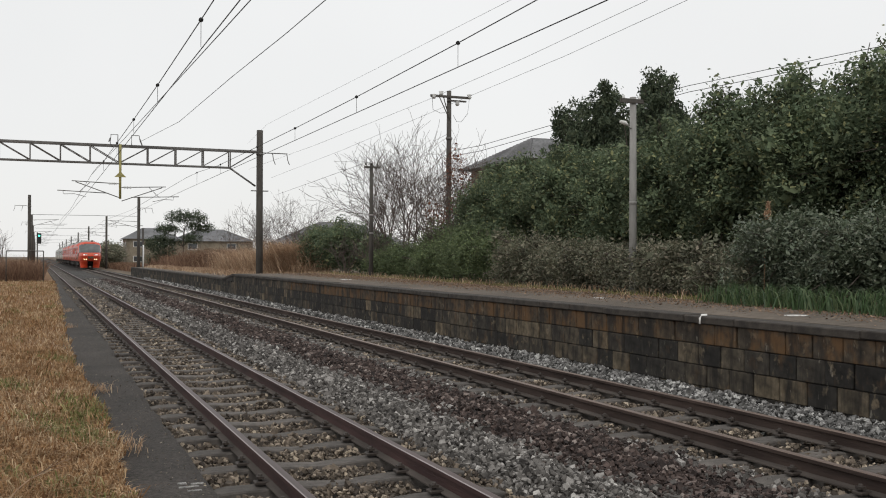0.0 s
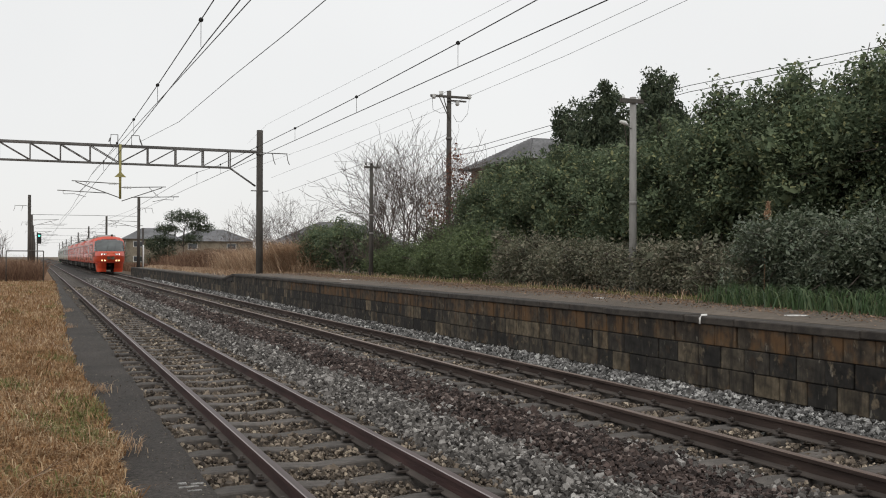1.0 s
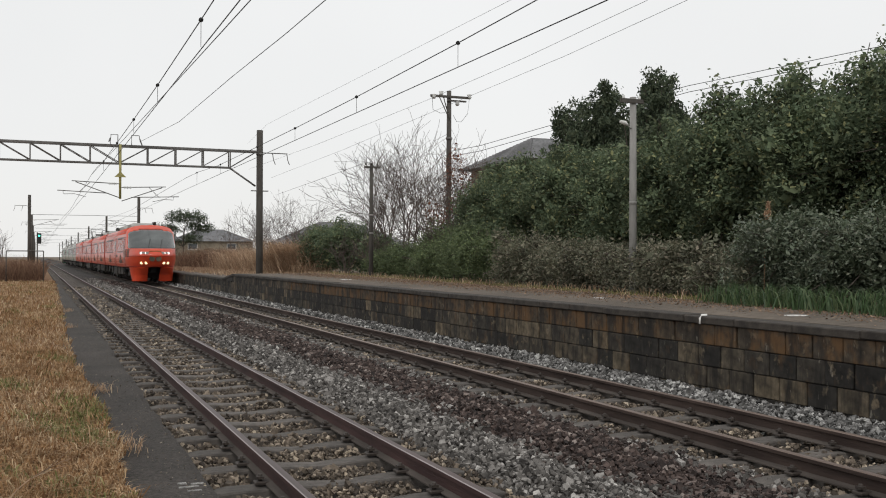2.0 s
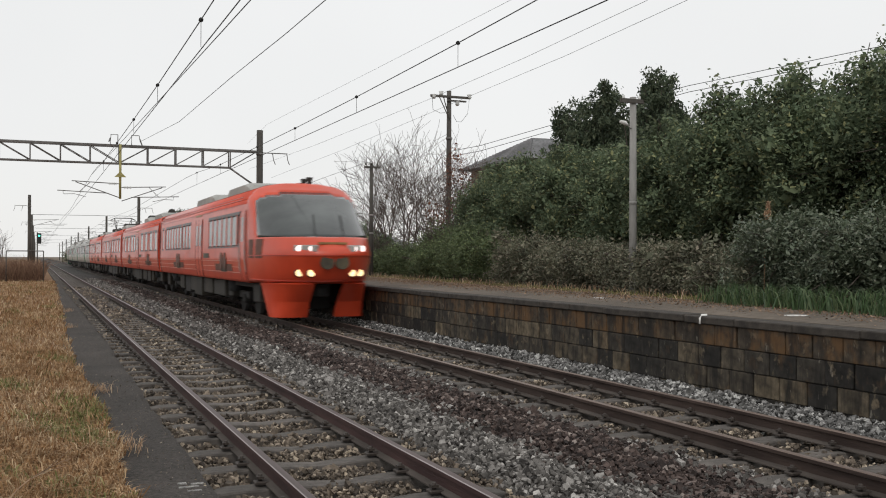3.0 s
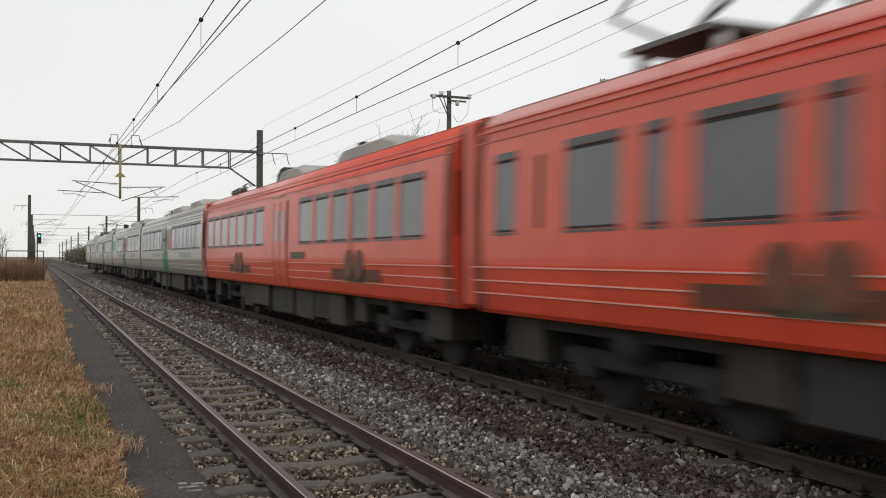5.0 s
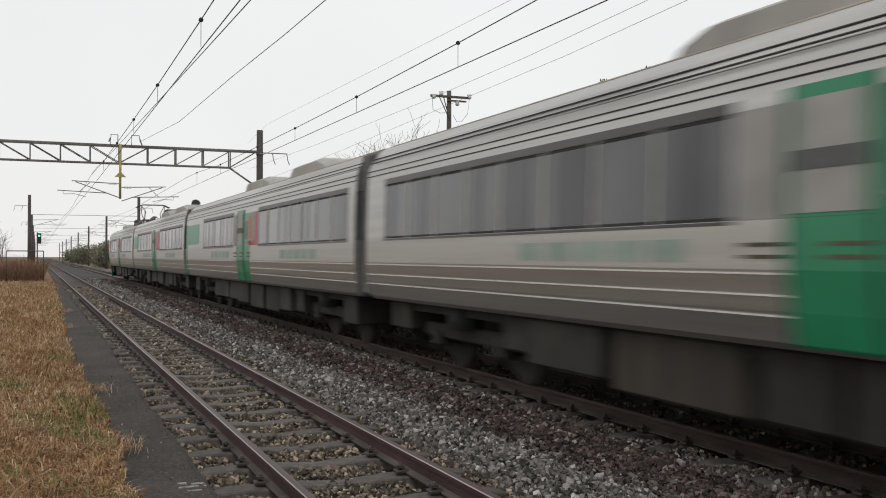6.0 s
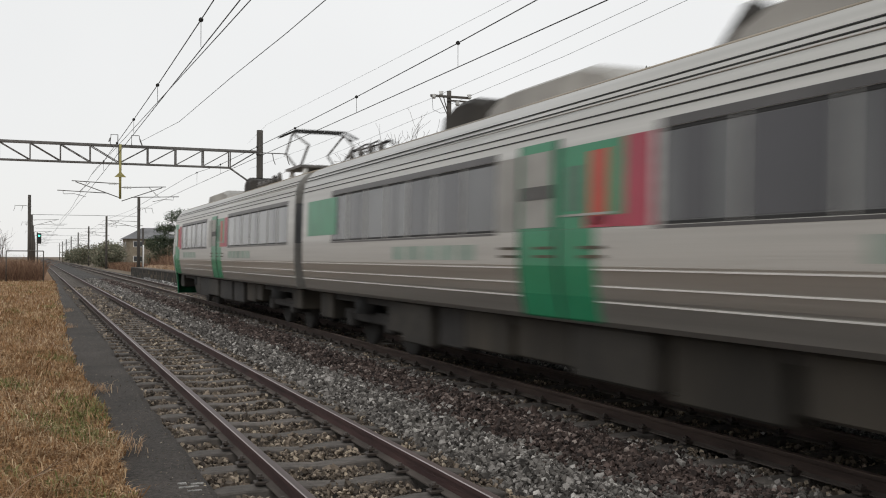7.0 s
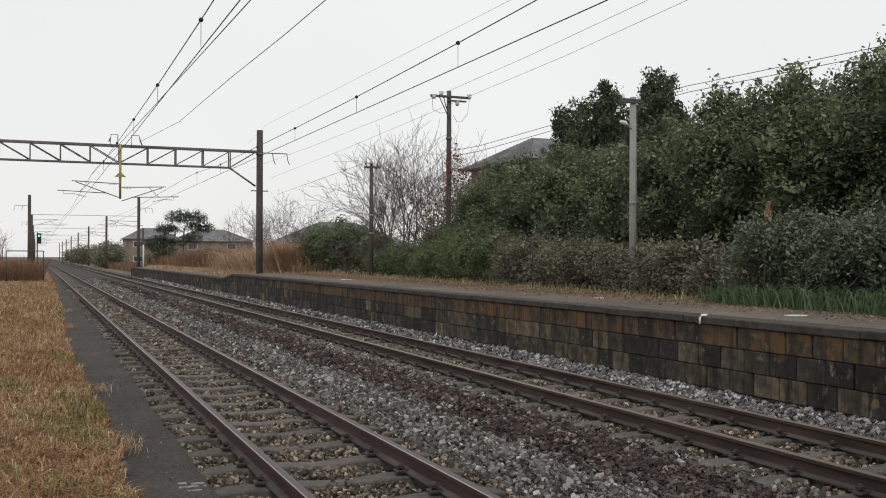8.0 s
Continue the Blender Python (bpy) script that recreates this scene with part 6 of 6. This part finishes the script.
    for x in (-0.18, 0.18):
        part("badge", tubed([(x, front(x, 1.5) + 0.05, 1.46), (x, front(x, 1.5) - 0.03, 1.46)], 0.165, 16), M["emblem"], car, "round dark badge on the nose")
    part("name_plate", boxed(-0.34, 0.34, front(0, 1.9) - 0.03, front(0, 1.9) + 0.1, 1.88, 1.93), M["emblem_gold"], car)
    for x in (-0.35, 0.35):
        part("wiper", tubed([(x, front(x, 2.1) - 0.03, 2.1), (x + 0.18, front(x + 0.18, 2.62) - 0.03, 2.62)], 0.014, 5), M["rubber"], car)
    for s in (s0 - 1.1, s0 - 0.5) if lamps else ():
        part("horn", tubed([(0.35, -s, 3.45), (0.35, -s, 3.62), (0.35, -s, 3.72)], [0.07, 0.07, 0.1], 8), M["equipment"], car)


def orange_front():
    car = empty("train_car", None, label="orange leading train car with lit headlamps and a sloping nose", category="train", group="cars of the train")
    end = 19.2
    spans = [(1.18, 1.68)] + [(2.4 + 0.8 * i, 2.4 + 0.8 * i + 0.68) for i in range(6)] + [(7.35 + 0.74 * i, 7.35 + 0.74 * i + 0.64) for i in range(3)] + [(13.32 + 0.78 * i, 13.32 + 0.78 * i + 0.69) for i in range(6)] + [(18.0, 18.38)]
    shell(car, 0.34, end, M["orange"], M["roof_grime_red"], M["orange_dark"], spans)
    windows(car, spans, M["orange"], M["rubber"])
    ribs(car, 0.34, 18.4, [(10.7, 12.1)], M["orange_rib"], M["orange_dark"])
    doors(car, 10.75, 12.05, M["orange"], M["train_glass"])
    panel(car, "route_display", 12.4, 13.5, 1.55, 1.69, 0.012, M["emblem"], thick=0.004)
    panel(car, "name_plate", 10.6, 11.8, 2.895, 2.95, 0.012, M["emblem_gold"], thick=0.004)
    panel(car, "curtain", 18.02, 18.37, 1.91, 2.66, -0.004, M["red_shade"], "drawn red curtain behind the glass", thick=0.006)
    panel(car, "cab_door", 18.55, 19.15, 1.0, 1.869, 0.01, M["orange"], thick=0.02)
    panel(car, "cab_door", 18.55, 19.15, 1.871, 2.75, 0.01, M["orange"], thick=0.02)
    panel(car, "cab_window", 18.66, 19.0, 1.98, 2.62, 0.016, M["cab_glass"], thick=0.01)
    for d in (18.52, 19.15):
        panel(car, "door_seam", d, d + 0.03, 0.98, 2.78, 0.014, M["red_shade"], thick=0.01)
    for d in (18.42, 19.19):
        panel(car, "handrail", d, d + 0.025, 1.2, 1.95, 0.03, M["grey_paint"], "pale upright handrail beside the cab door", thick=0.02)
    emblem(car, 15.97)
    emblem(car, 6.3)
    # This darker band paints in the shade beside the rear coupling.
    panel(car, "end_band", 0.36, 0.6, 0.95, 3.05, 0.008, M["red_shade"], thick=0.02)
    for a in (0.64, 2.2, 7.2):
        panel(car, "dark_strip", a, a + 0.1, 1.9, 2.68, 0.006, M["rubber"], thick=0.02)
    nose(car, end, M["orange"], M["windscreen"], True, None)
    bogie(car, 3.3), bogie(car, 15.8)
    underfloor(car, 1)
    roof_unit(car, 6.4, 10.8, M["grey_paint"])
    roof_unit(car, 12.9, 16.7, M["grey_paint"])
    return car


def silver_sides(car, s0, s1, spans, door, green_end, flip=False):
    """Flanks of a steel car; flip turns the order of its door panels end for end."""
    shell(car, s0, s1, M["silver"], M["roof_grime"], M["train_glass"], spans)
    windows(car, spans, M["silver"], M["rubber"])
    # drawn curtains that darken parts of the glass
    for i, (p, q) in enumerate(spans):
        if i % 4 != 2:
            panel(car, "curtain", p + 0.05 + 0.2 * (i % 2), p + 0.45 + 0.25 * (i % 3), 1.91, 2.66, -0.006, M["glass_shade"], thick=0.008)
    ribs(car, s0, s1, [(door[0] - 0.05, door[1] + 0.05)], M["white_line"], M["rubber"], (2.875, 2.955, 3.10, 3.165))
    a, b = door

    def at(name, d0, d1, z0, z1, proud, m, label="", thick=0.02):
        p, q = (b - d1, b - d0) if flip else (a + d0, a + d1)
        panel(car, name, p, q, z0, z1, proud, m, label, thick=thick)

    at("door", 0.0, 0.82, 0.95, 1.869, 0.015, M["green"], "green sliding door", 0.03)
    at("door", 0.0, 0.82, 1.871, 2.8, 0.015, M["green"], "green sliding door", 0.03)
    # Pale grey paint stands in for the reflection in the door glass.
    at("door_window", 0.07, 0.72, 1.9, 2.7, 0.022, M["grey_paint"], "", 0.01)
    at("door_band", 0.05, 0.76, 2.2, 2.34, 0.026, M["bellows_grey"], "dark band across the door glass", 0.008)
    for d in (-0.03, 0.82):
        at("door_seam", d, d + 0.03, 0.95, 2.8, 0.019, M["rubber"], "", 0.01)
    at("door_surround", 0.86, 1.56, 0.95, 1.869, 0.006, M["green"], "green painted panel")
    at("door_surround", 0.86, 2.08, 1.871, 2.7, 0.006, M["green"], "green painted panel")
    at("badge", 1.02, 1.32, 2.05, 2.5, 0.01, M["badge_green"], "faded dark emblem")
    at("colour_panel", 1.48, 1.8, 1.9, 2.62, 0.012, M["orange_dark"], "orange-red panel", 0.01)
    at("colour_panel", 2.08, 2.52, 1.871, 2.7, 0.006, M["crimson"], "crimson painted panel")
    at("colour_panel", 1.4, 2.07, 1.875, 1.985, 0.012, M["crimson"], "crimson strip below the orange panel", 0.01)
    at("white_line", 0.95, 1.9, 1.995, 2.018, 0.016, M["grey_paint"], "", 0.006)
    at("white_panel", -0.62, -0.04, 1.871, 2.7, 0.006, M["grey_paint"], "pale panel beside the door")
    if green_end:
        panel(car, "colour_panel", s0 + 0.45, s0 + green_end, 1.99, 2.66, 0.006, M["green"], "green panel in the window band", thick=0.02)
    if green_end == 2.9:
        for z0, z1 in ((0.95, 1.869), (1.871, 2.7)):
            panel(car, "door_surround", s0 + 0.03, s0 + 0.4, z0, z1, 0.006, M["green"], "green painted panel", thick=0.02)
    for s in (a - 4.2, b + 3.4):
        for i in range(5):
            panel(car, "lettering_bar", s + 0.62 * i, s + 0.62 * i + 0.5, 1.55, 1.74, 0.006, M["lettering"], thick=0.004)
    for i in range(2):
        for ds in (-0.5, 0.35, 1.3):
            panel(car, "small_bar", a + ds + 0.0, a + ds + 0.42, 1.58 + 0.09 * i, 1.61 + 0.09 * i, 0.019, M["emblem"], thick=0.004)


def silver_middle(seed, gear, green_end, red=False):
    car = empty("train_car", None, label=SILVER_CAR, category="train", group="cars of the train")
    first, count = (1.2, 8) if not green_end else (4.15, 5) if green_end == 2.9 else (2.45, 7)
    step = (9.4 - first) / count
    spans = [(first + step * i, first + step * i + step - 0.03) for i in range(count)] + [(12.62 + 1.06 * i, 12.62 + 1.06 * i + 1.03) for i in range(7)]
    silver_sides(car, 0.34, PITCH - 0.34, spans, (10.0, 11.56), green_end)
    bogie(car, 3.3), bogie(car, PITCH - 3.3)
    underfloor(car, seed)
    gangway(car, PITCH, red)
    roof_unit(car, 7.6, 11.0, M["grey_paint"])
    if gear:
        roof_gear(car, 0.9, 4, seed)
        roof_unit(car, 5.2, 7.2, M["equipment"], 0.5, 3.95)
        part("horn", tubed([(0.2, -11.2, 3.5), (0.2, -12.0, 4.0)], [0.12, 0.2], 8), M["equipment"], car)
        roof_unit(car, 12.6, 16.4, M["grey_paint"])
    else:
        roof_unit(car, 13.0, 16.4, M["grey_paint"])
    return car


def silver_tail():
    """Runs backwards: its own front is the end of the train."""
    car = empty("train_car", None, label="stainless steel tail car with a rounded grey and green cab", category="train", group="cars of the train")
    end = 19.2
    spans = [(0.95 + 1.02 * i, 0.95 + 1.02 * i + 0.99) for i in range(7)] + [(11.7 + 1.14 * i, 11.7 + 1.14 * i + 1.11) for i in range(5)]
    silver_sides(car, 0.34, end, spans, (9.15, 10.65), 0, True)
    panel(car, "cab_door", 18.45, 19.1, 0.95, 1.869, 0.014, M["green"], "green cab door", thick=0.02)
    panel(car, "cab_door", 18.45, 19.1, 1.871, 2.8, 0.014, M["green"], "green cab door", thick=0.02)
    panel(car, "cab_window", 18.58, 18.95, 1.98, 2.65, 0.022, M["train_glass"], "dark window of the cab door", thick=0.01)
    panel(car, "colour_panel", 17.6, 18.0, 1.871, 2.7, 0.012, M["crimson"], "crimson painted panel", thick=0.02)
    panel(car, "colour_panel", 18.14, 18.4, 1.95, 2.62, 0.012, M["orange_dark"], "orange-red panel beside the cab door", thick=0.02)
    panel(car, "door_surround", 18.05, 18.44, 0.95, 1.869, 0.008, M["green"], "green painted panel", thick=0.02)
    nose(car, end, M["silver"], M["windscreen"], False, M["green"])
    bogie(car, 3.3), bogie(car, 15.6)
    underfloor(car, 8)
    pantograph(car, 3.8)
    roof_gear(car, 5.4, 5, 8)
    roof_unit(car, 9.6, 10.9, M["equipment"], 0.5, 4.0)
    roof_unit(car, 11.6, 15.6, M["grey_paint"])
    return car


def make_train():
    """Cars in running order; each carries its rear coupling plane at its own zero."""
    M["roof_grime"] = mat("roof_grime", (0.24, 0.205, 0.16), (0.36, 0.315, 0.25), 3.0, 0.8, bump=0.1, wear=0.3)
    M["roof_grime_red"] = mat("roof_grime_red", (0.24, 0.06, 0.04), (0.36, 0.075, 0.045), 3.0, 0.75, bump=0.1, wear=0.3)
    M["hood"] = mat("window_hood", (0.045, 0.042, 0.042), (0.075, 0.07, 0.07), 3.0, 0.4, bump=0.0, wear=0.2)
    M["cab_glass"] = mat("cab_glass", (0.16, 0.075, 0.065), (0.22, 0.10, 0.085), 2.0, 0.15, bump=0.0, wear=0.2)
    M["orange_rib"] = mat("orange_rib", (0.72, 0.40, 0.33), (0.8, 0.48, 0.4), 3.0, 0.35, bump=0.0, wear=0.1)
    M["badge_green"] = mat("badge_green", (0.05, 0.12, 0.08), (0.09, 0.17, 0.12), 9.0, 0.5, bump=0.0)
    M["emblem_red"] = mat("emblem_red", (0.10, 0.035, 0.02), (0.16, 0.055, 0.03), 6.0, 0.6, bump=0.0)
    M["lettering"] = mat("lettering", (0.22, 0.30, 0.25), (0.30, 0.36, 0.31), 9.0, 0.5, bump=0.0, wear=0.2)
    return [orange_front(), orange_middle(2, True, False), orange_middle(3, True, True, 0.25), orange_middle(4, False, False),
            silver_middle(5, False, 0, True), silver_middle(6, False, 2.9), silver_middle(7, True, 2.4), silver_tail()]


# ---- build ----
make_ground()
make_ballast_bed()
make_lawn()
make_strip()
platform_wall = make_platform()
make_track(LX, 0.0, 0.74, 8.2, "near railway track on concrete sleepers", "rail_top")
make_track(RX, RZ, 0.72, 7.07, "far railway track on concrete sleepers beside the platform", "rail_top_rust")
make_line_gear()
make_utility_poles()
make_trees()
make_hedges()
make_bare_trees()
make_far_growth()
make_far_things()
train = make_train()
make_platform_bits()
make_grass()
make_all_stones()
make_pieces(platform_wall)


def motions():
    """The train runs towards the camera at a steady speed."""
    times = [0.5 * i for i in range(17)]
    for k, car in enumerate(train):
        back = k == len(train) - 1
        rear = 22.02 + PITCH * (k - 1 if back else k)
        walk(car, [(t, pose(RX, rear - SPEED * (t - 3.6), 0.0, 0, 0, 180 if back else 0)) for t in times])


motions()
